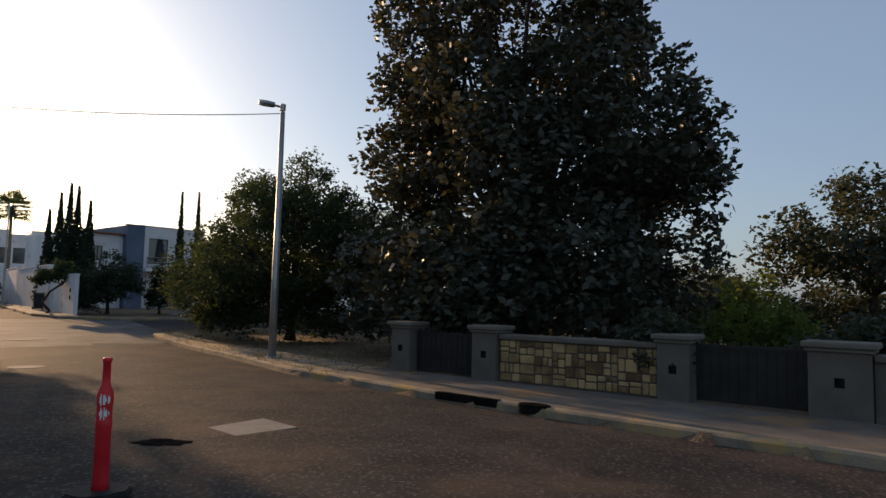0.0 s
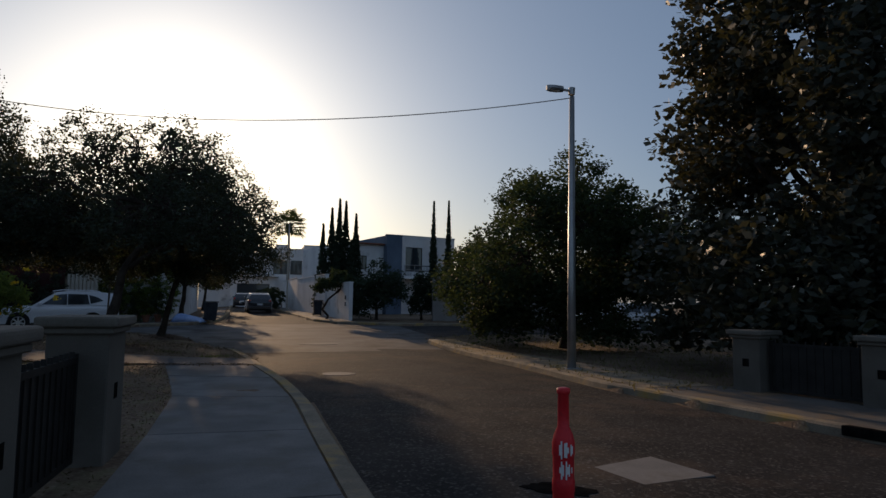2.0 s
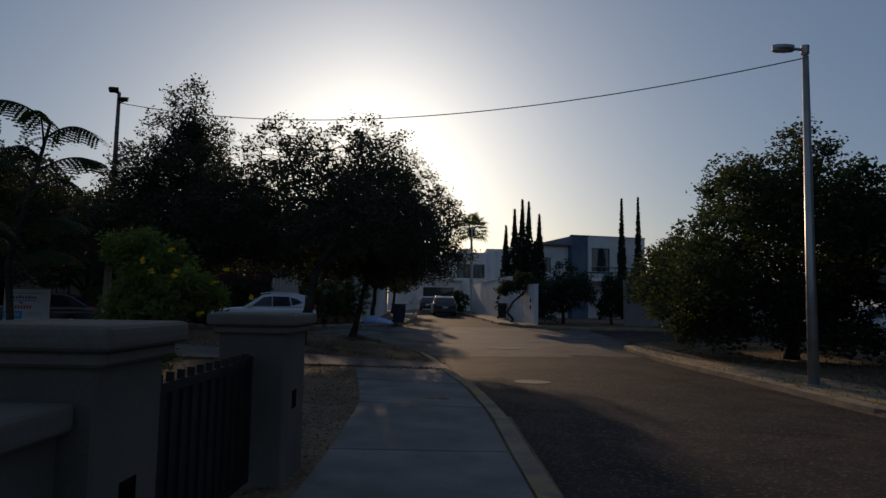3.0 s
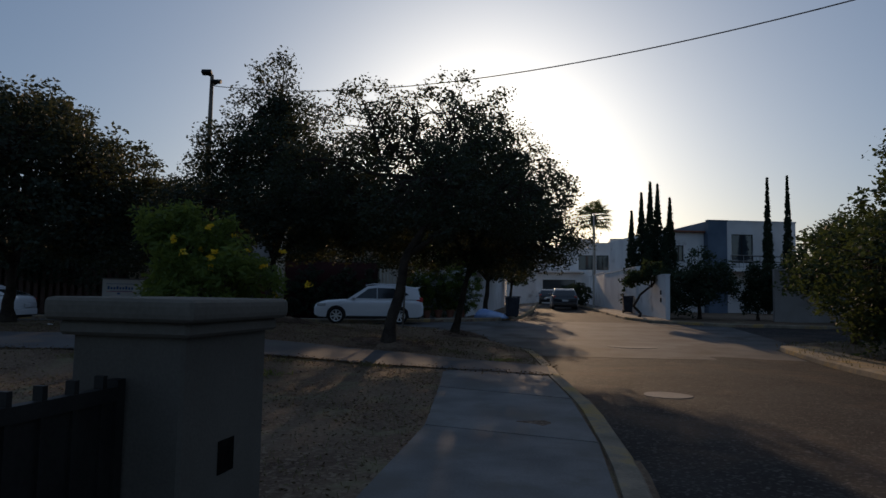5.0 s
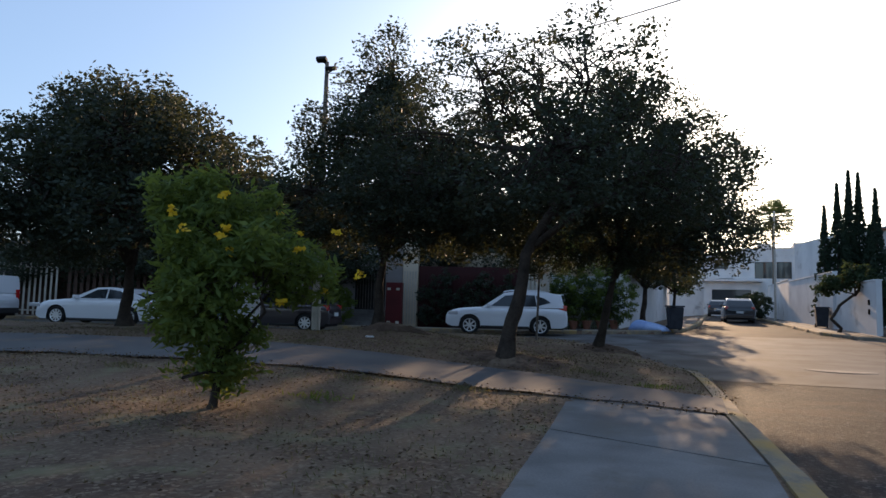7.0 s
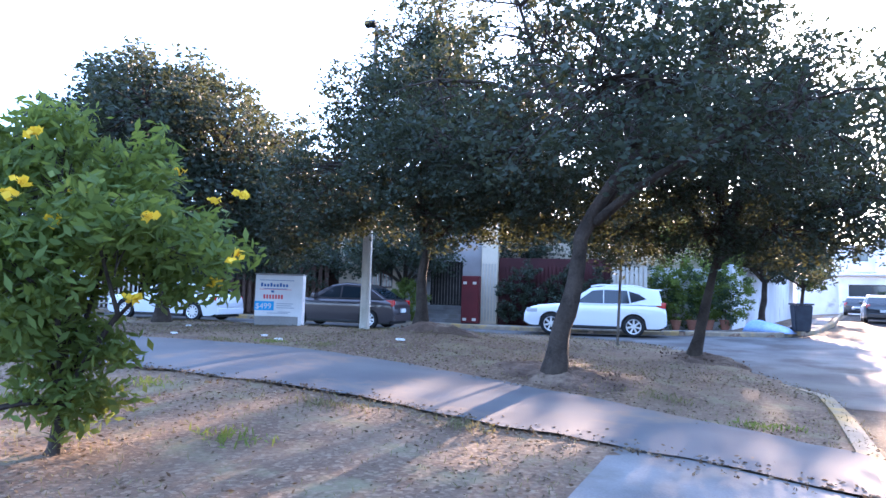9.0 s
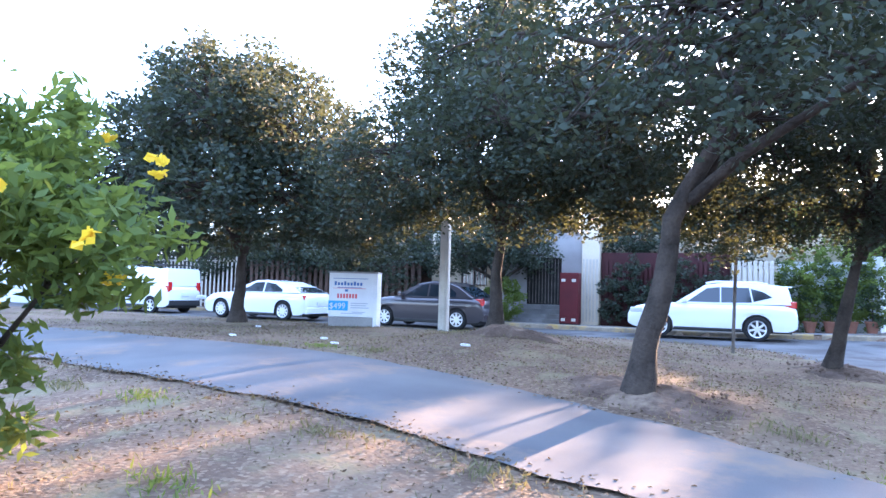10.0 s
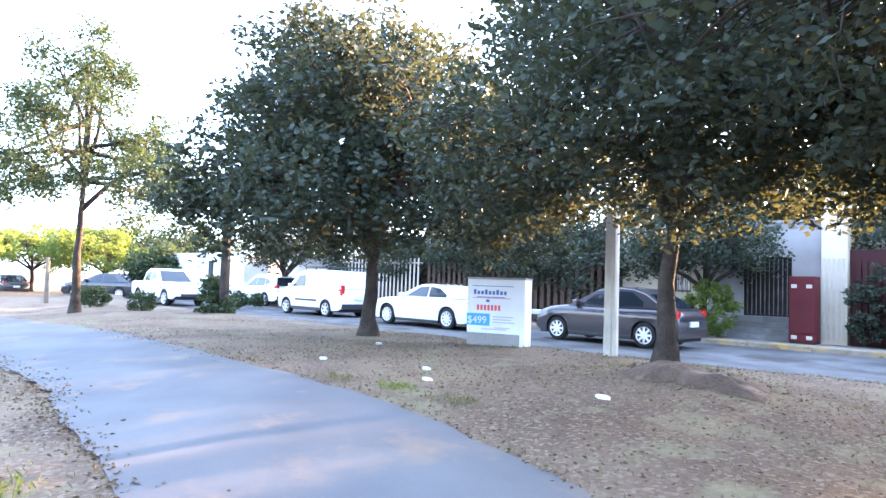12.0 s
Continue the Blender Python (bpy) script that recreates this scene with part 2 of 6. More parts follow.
def box(x0, x1, y0, y1, z0, z1, bevel=0.0, bm=None, segments=1):
    own = bm is None
    b = bmesh.new()
    v = [b.verts.new((x, y, z)) for z in (z0, z1) for x, y in ((x0, y0), (x1, y0), (x1, y1), (x0, y1))]
    for f in ((3, 2, 1, 0), (4, 5, 6, 7), (0, 1, 5, 4), (1, 2, 6, 5), (2, 3, 7, 6), (3, 0, 4, 7)):
        b.faces.new([v[i] for i in f])
    if bevel:
        bmesh.ops.bevel(b, geom=b.edges[:], offset=bevel, segments=segments, affect="EDGES", profile=0.6)
    if own:
        return b
    return merge(bm, b)


def merge(bm, b, m=None):
    vs = {v: bm.verts.new(m @ v.co if m else v.co) for v in b.verts}
    for f in b.faces:
        bm.faces.new([vs[v] for v in f.verts])
    b.free()
    return bm


def tube(points, radii, sides=10, bm=None, cap=True, wobble=0.0):
    """A tapered tube along points."""
    bm = bm or bmesh.new()
    pts = [Vector(p) for p in points]
    rings, before, q = [], None, None
    for i, p in enumerate(pts):
        d = (pts[min(i + 1, len(pts) - 1)] - pts[max(i - 1, 0)]).normalized()
        q = d.to_track_quat("Z", "Y") if before is None else before.rotation_difference(d) @ q
        before = d
        ring = []
        for k in range(sides):
            a = 2 * math.pi * k / sides
            r = radii[i] * (1 + wobble * noise.noise(p * 3 + Vector((math.cos(a), math.sin(a), 0)) * 1.3))
            ring.append(bm.verts.new(p + q @ Vector((r * math.cos(a), r * math.sin(a), 0))))
        rings.append(ring)
    for a, b in zip(rings, rings[1:]):
        for k in range(sides):
            bm.faces.new((a[k], a[(k + 1) % sides], b[(k + 1) % sides], b[k]))
    if cap:
        bm.faces.new(rings[0][::-1])
        bm.faces.new(rings[-1])
    return bm


def prism(outline, z0, z1, bm=None, bevel=0.0):
    """A flat outline (x, y) raised from z0 to z1."""
    b = bmesh.new()
    lo = [b.verts.new((x, y, z0)) for x, y in outline]
    hi = [b.verts.new((x, y, z1)) for x, y in outline]
    b.faces.new(lo[::-1])
    top = b.faces.new(hi)
    n = len(lo)
    for i in range(n):
        b.faces.new((lo[i], lo[(i + 1) % n], hi[(i + 1) % n], hi[i]))
    if bevel:
        bmesh.ops.bevel(b, geom=list(top.edges), offset=bevel, segments=2, affect="EDGES")
    return merge(bm, b) if bm is not None else b


def lathe(profile, sides=20, bm=None, offset=(0, 0, 0)):
    """A profile (radius, z) spun round z."""
    bm = bm or bmesh.new()
    o = Vector(offset)
    rings = [[bm.verts.new(o + Vector((r * math.cos(2 * math.pi * k / sides), r * math.sin(2 * math.pi * k / sides), z))) for k in range(sides)] for r, z in profile]
    for a, b in zip(rings, rings[1:]):
        for k in range(sides):
            bm.faces.new((a[k], a[(k + 1) % sides], b[(k + 1) % sides], b[k]))
    bm.faces.new(rings[0][::-1])
    bm.faces.new(rings[-1])
    return bm


# ---- the lie of the land ----
US = Vector((0.9537, 0.3007))          # along the side street
VS = Vector((-0.3007, 0.9537))         # across it, away from the park
S0 = Vector((-7.5, 30.8))


def street(u, v):
    p = S0 + US * u + VS * v
    return p.x, p.y


def smooth(a, b, t):
    t = np.clip((t - a) / (b - a), 0, 1)
    return t * t * (3 - 2 * t)


def land(x, y):
    """Height of the ground before kerbs and banks."""
    x, y = np.asarray(x, float), np.asarray(y, float)
    u = (x - S0.x) * US.x + (y - S0.y) * US.y
    v = (x - S0.x) * VS.x + (y - S0.y) * VS.y
    rise = np.interp(y, [0, 17, 22, 29, 36, 50, 70, 120, 400], [0, 0, -0.06, 0.1, 0.3, 0.5, 0.7, 0.9, 0.9])
    park = smooth(-1.0, -8.0, x) * (0.27 * smooth(13, 17, y) - 0.2 * smooth(-7, -4, v))
    return rise * smooth(-9, -1, x) + park - 0.1 * smooth(3.5, 6.5, x) * (1 - smooth(17, 30, y)) - 0.003 * np.clip(-u - 20, 0, 40)


LEFT = ([-60, 0, 6, 8.5, 10.4, 12.8, 15.6, 17.6, 19.5, 21.0], [3.0, 1.12, 0.82, 0.77, 0.76, 0.61, 0.22, 0.0, -0.22, -0.45])
RIGHT = ([-60, 2.6, 5, 8, 12.5, 16, 25.2], [22, 8.0, 7.45, 6.8, 6.15, 6.15, 6.1])


def kerb_left(y):
    return float(np.interp(y, *LEFT))


def kerb_right(y):
    return float(np.interp(y, *RIGHT))


CORNER = [(-0.42, 21.0), (-0.75, 21.7), (-1.5, 22.6), (-2.6, 24.0), (-3.6, 25.1), street(1.0, -5.4)]
ROAD = ([(kerb_left(y), y) for y in (-60, -20, 0, 3, 6, 8.5, 10.4, 12.8, 15.6, 17.6, 19.5)] + CORNER + [street(-20, -5.4), street(-60, -5.4), street(-60, 2.3), street(-20, 2.3), street(3.0, 2.3),
        (-2.6, 34.5), (-1.7, 37.0), (-1.5, 45), (-1.8, 60), (-2.2, 76), (-14, 84), (-14, 92), (30, 92), (30, 86), (3.4, 80), (1.6, 66), (2.2, 52), (3.15, 38.5), (4.1, 35.6), (7, 34.2), (60, 37), (60, 29),
        (9, 27.2), (7, 26.4), (6.1, 25.2)] + [(kerb_right(y), y) for y in (21, 16, 12.5, 8, 5, 2.6, -20, -60)])


def inside(poly, x, y):
    x, y = np.asarray(x, float), np.asarray(y, float)
    hit = np.zeros(x.shape, bool)
    n = len(poly)
    for i in range(n):
        (x0, y0), (x1, y1) = poly[i], poly[(i + 1) % n]
        if y0 == y1:
            continue
        hit ^= ((y0 > y) != (y1 > y)) & (x < (x1 - x0) * (y - y0) / (y1 - y0) + x0)
    return hit


def soil(x, y):
    """Height of the earth and grass beside roads and paths."""
    x, y = np.asarray(x, float), np.asarray(y, float)
    v = (x - S0.x) * VS.x + (y - S0.y) * VS.y
    bank = 0.12 * smooth(17.6, 19.0, y) * smooth(-0.3, -2.4, x) * smooth(-5.2, -6.6, v) * (1 - 0.8 * smooth(-5, -9, x))
    for mx, my, h, r in ((-7.3, 21.3, 0.2, 0.9), (-3.5, 18.8, 0.07, 0.7), (-2.6, 23.2, 0.06, 0.7), (-5.6, 20.6, 0.08, 0.8)):
        bank = bank + h * np.exp(-((x - mx) ** 2 + (y - my) ** 2) / (2 * r * r))
    bumps = 0.012 * np.sin(x * 2.1 + 0.7 * y) * np.sin(y * 1.7 - 0.4 * x) + 0.008 * np.sin(x * 5.3 + y * 3.1) * np.sin(y * 4.7 - x * 1.3)
    return land(x, y) + bank + bumps - 0.015


def sheet(name, xs, ys, height, material, keep=None):
    """A grid of ground; keep chooses the cells."""
    gx, gy = np.meshgrid(xs, ys)
    gz = height(gx, gy)
    verts = np.stack([gx, gy, gz], -1).reshape(-1, 3)
    w = len(xs)
    cx, cy = np.meshgrid((xs[:-1] + xs[1:]) / 2, (ys[:-1] + ys[1:]) / 2)
    ok = keep(cx, cy) if keep else np.ones(cx.shape, bool)
    j, i = np.nonzero(ok)
    a = j * w + i
    faces = np.stack([a, a + 1, a + w + 1, a + w], -1)
    return raw_mesh(name, verts.tolist(), faces.tolist(), material, True)


def spread(a, b, near0, near1, fine, coarse):
    return np.unique(np.concatenate([np.linspace(a, near0, coarse), np.arange(near0, near1, fine), np.linspace(near1, b, coarse)]))


def ground_height(x, y):
    far = smooth(150, 400, np.hypot(x, y - 40))
    return soil(x, y) * (1 - far) - 0.36 * inside(ROAD, x, y)


gx, gy = spread(-1500, 1500, -32, 14, 0.25, 26), spread(-1500, 1500, -6, 46, 0.25, 26)
tagged(new("ground", sheet("ground", gx, gy, ground_height, SOIL)), "dry brown earth with sparse yellowed grass", "ground", kind="structure")


def flat_poly(name, poly, height, material, step=1.5):
    """A sheet cut to an outline, in strips that follow the land."""
    b = bmesh.new()
    b.faces.new([b.verts.new((x, y, 0)) for x, y in poly])
    xs = [p[0] for p in poly]
    ys = [p[1] for p in poly]
    for lo, hi, ax in ((min(xs), max(xs), 0), (min(ys), max(ys), 1)):
        k = max(lo, -40)
        while k < min(hi, 92):
            co, no = [0, 0, 0], [0, 0, 0]
            co[ax], no[ax] = k, 1
            bmesh.ops.bisect_plane(b, geom=b.verts[:] + b.edges[:] + b.faces[:], plane_co=co, plane_no=no)
            k += step
    for v in b.verts:
        v.co.z = float(height(v.co.x, v.co.y))
    bmesh.ops.triangulate(b, faces=b.faces[:])
    for f in b.faces:
        if f.normal.z < 0:
            f.normal_flip()
    me = bpy.data.meshes.new(name)
    b.to_mesh(me)
    b.free()
    me.materials.append(material)
    me.shade_smooth()
    return me


tagged(new("road", flat_poly("road", ROAD, lambda x, y: land(x, y) - 0.13, ASPHALT)), "worn grey asphalt street with patches and dust", "road", kind="structure")


JUNCTION = [(-0.3, 21.0)] + CORNER[1:] + [street(-20, -5.4), street(-60, -5.4), street(-60, 2.3), street(-20, 2.3), street(3.0, 2.3), (-2.5, 34.4), (4.5, 35.5), (7, 34.1), (7, 26.5), (6.05, 25.1), (6.05, 22.6), (3.0, 21.5)]
tagged(new("side_road", flat_poly("side_road", JUNCTION, lambda x, y: land(x, y) - 0.124, ROAD_CONCRETE)), "pale worn concrete side street and junction", "road", kind="structure")


# ---- kerbs, pavements, path ----
def ribbon(name, points, width, z_top, z_low, material, label, category, lift=None):
    """A kerb that runs along points; width to its left."""
    b = bmesh.new()
    rows = []
    for i, (x, y) in enumerate(points):
        p0, p1 = Vector(points[max(i - 1, 0)]), Vector(points[min(i + 1, len(points) - 1)])
        d = (p1 - p0).normalized()
        s = Vector((-d.y, d.x))
        z = float(land(x, y))
        j = 0.012 * noise.noise(Vector((x, y, 0)) * 1.7)
        q = Vector((x, y)) + s * width
        rows.append([b.verts.new(c) for c in ((x, y, z + z_low), (x + s.x * (0.03 + j), y + s.y * (0.03 + j), z + z_top - 0.03 + j), (x + s.x * 0.06, y + s.y * 0.06, z + z_top + j), (q.x, q.y, z + z_top + 0.01), (q.x, q.y, z + z_low))])
    for a, c in zip(rows, rows[1:]):
        for k in range(4):
            b.faces.new((a[k], c[k], c[k + 1], a[k + 1]))
    b.faces.new(rows[0])
    b.faces.new(rows[-1][::-1])
    return tagged(new(name, to_mesh(name, b, material)), label, category, kind="structure")


def steps(f, a, b, step):
    n = int(abs(b - a) / step) + 1
    return [(f(y), y) for y in np.linspace(a, b, n)]


ribbon("kerb_left", steps(kerb_left, -20, 21.0, 0.6) + CORNER[1:3], 0.23, 0.0, -0.3, KERB, "worn concrete kerb with faded yellow paint and sun in its colour", "kerb")
ribbon("kerb_right", steps(kerb_right, 25.0, -20, 0.6), 0.2, 0.0, -0.3, KERB, "broken concrete kerb with faded yellow paint and sun in its colour", "kerb")
ribbon("kerb_far_left", [(-1.5, 45), (-1.7, 37.0), (-2.6, 34.5), street(3.0, 2.3)][::-1] + [(-1.8, 60), (-2.2, 76)], 0.2, 0.02, -0.3, KERB, "grey concrete kerb", "kerb")
ribbon("kerb_far_right", [(1.6, 66), (2.2, 52), (3.15, 38.5), (4.1, 35.6), (7, 34.2), (20, 34.9)], 0.2, 0.0, -0.3, KERB, "pale concrete kerb", "kerb")
ribbon("kerb_side_street", [street(u, 2.3) for u in np.linspace(2.8, -60, 60)][::-1], 0.2, 0.02, -0.3, KERB, "grey concrete kerb by the house fronts", "kerb")


def walk_left(y):
    return np.interp(y, [-10, 7, 10, 12, 14, 16.4], [-1.05, -1.05, -1.0, -1.13, -1.44, -1.8])


pavement = tagged(new("pavement"), "grey concrete pavement of large cracked slabs", "pavement", kind="structure")
cuts = [-8.2, -5.8, -3.4, -1.0, 1.4, 3.8, 6.2, 8.6, 11.0, 13.37, 15.62]
for y0, y1 in zip(cuts, cuts[1:]):
    a0, a1 = (y + 0.55 * float(smooth(8, 13, y)) for y in (y0, y1))
    rim = [(float(walk_left(a0)), a0 + 0.012), (kerb_left(y0) - 0.245, y0 + 0.012), (kerb_left(y1) - 0.245, y1 - 0.012), (float(walk_left(a1)), a1 - 0.012)]
    part("slab", prism(rim, -0.12, 0.005 + 0.006 * math.sin(y0 * 5), bevel=0.008), CONCRETE, pavement)


def path_height(x, y):
    return land(x, y) + 0.014 + 0.02 * smooth(16.2, 18.0, y)


NEAR = [(0.0, 15.66), (-0.9, 15.85), (-1.8, 15.98), (-2.6, 15.92), (-4, 15.95), (-5, 15.85), (-7, 15.45), (-10, 15.1), (-16, 13.6), (-22, 11.4), (-34, 6.0)]
FAR = [(-0.05, 16.9), (-1.2, 17.5), (-2.9, 18.0), (-4.5, 18.1), (-6.2, 18.0), (-7.8, 17.82), (-9.35, 17.5), (-12.4, 16.85), (-16, 16.0), (-23, 13.9), (-35, 9.0)]


def rough_line(points, step, amount):
    out = []
    for (x0, y0), (x1, y1) in zip(points, points[1:]):
        n = max(1, int(math.hypot(x1 - x0, y1 - y0) / step))
        for k in range(n):
            x, y = x0 + (x1 - x0) * k / n, y0 + (y1 - y0) * k / n
            out.append((x + amount * noise.noise(Vector((x, y, 3)) * 2.3), y + amount * noise.noise(Vector((x, y, 9)) * 2.3)))
    return out + [points[-1]]


walkway = flat_poly("park_path", rough_line(NEAR, 0.16, 0.1) + rough_line(FAR, 0.16, 0.1)[::-1], path_height, PATH_ASPHALT, 0.8)
tagged(new("park_path", walkway), "smooth grey asphalt park path with crumbled edges", "path", kind="structure")

# pavement across the street, broken by a drain
verge = [(kerb_right(y) + 0.2, y) for y in (-20, -4, 2.6, 5, 8, 11.6)] + [(8.05, 11.6), (8.75, 8.5), (9.4, 6), (10.1, 3.2), (11.6, -4), (15, -20)]
tagged(new("pavement_right", flat_poly("pavement_right", verge, lambda x, y: land(x, y) + 0.012, DUSTY, 1.2)), "dusty concrete pavement beside the stone wall", "pavement", kind="structure")
# shares the kerb colour with its painted-in sun
strip = [(kerb_right(y) + 0.2, y) for y in (11.65, 14, 18, 25)] + [(7.1, 25), (7.5, 18), (7.9, 11.65)]
tagged(new("pavement_strip", flat_poly("pavement_strip", strip, lambda x, y: land(x, y) + 0.012, KERB, 1.2)), "sunlit sandy pavement strip round the lamp post", "pavement", kind="structure")
far_walk = [(1.8, 66), (2.4, 52), (3.35, 38.7), (4.25, 36.0), (4.85, 35.6), (4.65, 39), (3.8, 50), (2.9, 66)]
tagged(new("pavement_far", flat_poly("pavement_far", far_walk, lambda x, y: land(x, y) + 0.01, CONCRETE, 2)), "pale concrete pavement along the white wall", "pavement", kind="structure")
house_walk = [street(u, 2.5) for u in (3.0, -20, -60)] + [street(u, 3.4) for u in (-60, -20, 3.4)] + [(-3.2, 36), (-2.9, 40), (-2.6, 60), (-2.2, 60), (-1.75, 45), (-1.95, 37.1)]
tagged(new("pavement_house", flat_poly("pavement_house", house_walk, lambda x, y: land(x, y) + 0.015, CONCRETE, 2)), "grey concrete pavement before the houses", "pavement", kind="structure")


def road_piece(name, outline, z, material, label, category, thick=0.02):
    cx, cy = sum(p[0] for p in outline) / len(outline), sum(p[1] for p in outline) / len(outline)
    ob = new(name, to_mesh(name, prism([(x - cx, y - cy) for x, y in outline], -0.1, thick, bevel=0.004), material))
    ob.location = (cx, cy, z + float(land(cx, cy)))
    return tagged(ob, label, category)


def blob(cx, cy, rx, ry, n=14, seed=0.0, rot=0.0, rough=0.0):
    out = []
    for k in range(n):
        a = 2 * math.pi * k / n
        r = 1 + 0.22 * noise.noise(Vector((math.cos(a) * 1.5, math.sin(a) * 1.5, seed)))
        r += rough * noise.noise(Vector((math.cos(a) * 4.7, math.sin(a) * 4.7, seed + 3)))
        x, y = rx * r * math.cos(a), ry * r * math.sin(a)
        out.append((cx + x * math.cos(rot) - y * math.sin(rot), cy + x * math.sin(rot) + y * math.cos(rot)))
    return out


road_piece("utility_cover", [(2.92, 7.0), (3.04, 6.38), (3.81, 6.5), (3.67, 7.25)], -0.133, CONCRETE, "pale rectangular concrete utility cover in the asphalt", "utility cover", 0.004)
# pothole and drains are flat pieces; their black colour paints the shaded depth
road_piece("pothole", blob(2.3, 6.42, 0.27, 0.16, 26, 2, -0.6, 0.35), -0.13, HOLE_SHADE, "pothole in the asphalt, its shade a flat black patch", "pothole", 0.005)
road_piece("road_patch", blob(1.61, 14.93, 0.35, 0.3, seed=5), -0.13, CONCRETE, "small pale patch in the asphalt", "road patch", 0.008)
road_piece("road_patch", blob(2.1, 24.4, 0.7, 0.5, seed=7), -0.13, CONCRETE, "small pale patch in the asphalt", "road patch", 0.008)
road_piece("storm_drain", [(6.8, 8.0), (7.07, 6.8), (7.19, 6.82), (6.92, 8.0)], 0.0, HOLE_SHADE, "storm drain in the kerb, its shaded opening painted black", "storm drain", 0.016)
road_piece("storm_drain", blob(7.28, 6.22, 0.24, 0.16, seed=4, rot=-1.2), 0.0, HOLE_SHADE, "round drain hole in the kerb, its shade painted black", "storm drain", 0.022)


# ---- low walls with pillars on both sides of the bridge ----
def pillar(x, y, rz, wx, wy, h, name="wall_pillar", hole=True):
    e = base(name, x, y, float(land(x, y)) - 0.02, rz, "stucco pillar with a moulded stone cap and a small hole", "pillar", "wall pillars")
    b = bmesh.new()
    part("shaft", box(-wx / 2, wx / 2, -wy / 2, wy / 2, -0.2, h - 0.13, 0.012), STUCCO, e)
    box(-wx / 2 - 0.035, wx / 2 + 0.035, -wy / 2 - 0.035, wy / 2 + 0.035, h - 0.14, h - 0.085, 0.012, b)
    box(-wx / 2 - 0.075, wx / 2 + 0.075, -wy / 2 - 0.075, wy / 2 + 0.075, h - 0.087, h, 0.03, b, 3)
    part("cap", b, CAPSTONE, e, "weathered moulded stone cap")
    if hole:
        side = 1 if x < 4 else -1
        # thin black plate in place of a shaded hole
        part("recess", box(side * (wx / 2 - 0.02), side * (wx / 2 + 0.004), -0.06, 0.06, h * 0.42, h * 0.42 + 0.13), HOLE_SHADE, e, "small square hole, its shade a black plate")
    return e


def gate(p, q, h, name="metal_gate"):
    p, q = Vector(p), Vector(q)
    L = (q - p).length
    e = base(name, p.x, p.y, float(land(p.x, p.y)), math.degrees(math.atan2(q.y - p.y, q.x - p.x)), "dark closed metal gate between two pillars", "gate", "metal gates")
    b = bmesh.new()
    for z in (0.06, h - 0.05):
        box(0.02, L - 0.02, -0.02, 0.02, z - 0.025, z + 0.025, 0, b)
    for x in (0.03, L - 0.03):
        box(x - 0.02, x + 0.02, -0.022, 0.022, 0.03, h, 0, b)
    part("gate_frame", b, DARK_METAL, e)
    part("sheet", box(0.03, L - 0.03, -0.006, 0.006, 0.08, h - 0.07), DARK_METAL, e)
    for k in range(int(L / 0.13)):
        part("bar", box(0.08 + 0.13 * k, 0.1 + 0.13 * k, -0.018, 0.018, 0.06, h + 0.02), DARK_METAL, e)
    return e


def lean_wall(name, p, q, h, thick, cap_h, label, stones=False):
    """A low wall from p to q with a rounded coping."""
    p, q = Vector(p), Vector(q)
    L = (q - p).length
    e = base(name, p.x, p.y, float(land(p.x, p.y)), math.degrees(math.atan2(q.y - p.y, q.x - p.x)), label, "wall", kind="structure")
    part("core", box(0, L, -thick / 2, thick / 2, -0.2, h - cap_h), MORTAR if stones else STUCCO, e)
    part("coping", box(-0.0, L, -thick / 2 - 0.06, thick / 2 + 0.06, h - cap_h + 0.002, h, 0.028, None, 3), CAPSTONE, e, "rounded stone coping")
    return e, L


for x, y, w in ((-1.45, 3.0, 0.47), (-1.45, 5.28, 0.5), (-1.39, 7.76, 0.64)):
    pillar(x, y, -1.0, 0.46, w, 1.19)
lean_wall("wall_left", (-1.46, 3.24), (-1.45, 5.02), 0.92, 0.22, 0.1, "low stucco wall with a rounded coping")
lean_wall("wall_left_rear", (-1.3, -4.0), (-1.45, 2.76), 0.92, 0.22, 0.1, "low stucco wall with a rounded coping")
gate((-1.45, 5.54), (-1.4, 7.43), 0.88)

# across the street
PIL = [((8.2, 11.0), 0.5), ((8.78, 8.98), 0.55), ((9.75, 5.55), 0.5), ((10.35, 3.4), 0.75)]
ang2 = math.degrees(math.atan2(3.4 - 11.0, 10.35 - 8.2)) + 90
for (x, y), w in PIL:
    pillar(x, y, ang2, 0.5, w, 1.05)
gate((8.25, 10.72), (8.72, 9.27), 0.86)
gate((9.82, 5.28), (10.25, 3.8), 0.92)
rock_wall, rock_len = lean_wall("wall_right", (8.86, 8.7), (9.7, 5.82), 0.88, 0.26, 0.1, "low wall of yellow stones under a stone coping", True)
far_wall, _ = lean_wall("wall_right_rear", (10.45, 3.02), (12.4, -4.5), 0.88, 0.26, 0.1, "low stucco wall with a rounded coping")


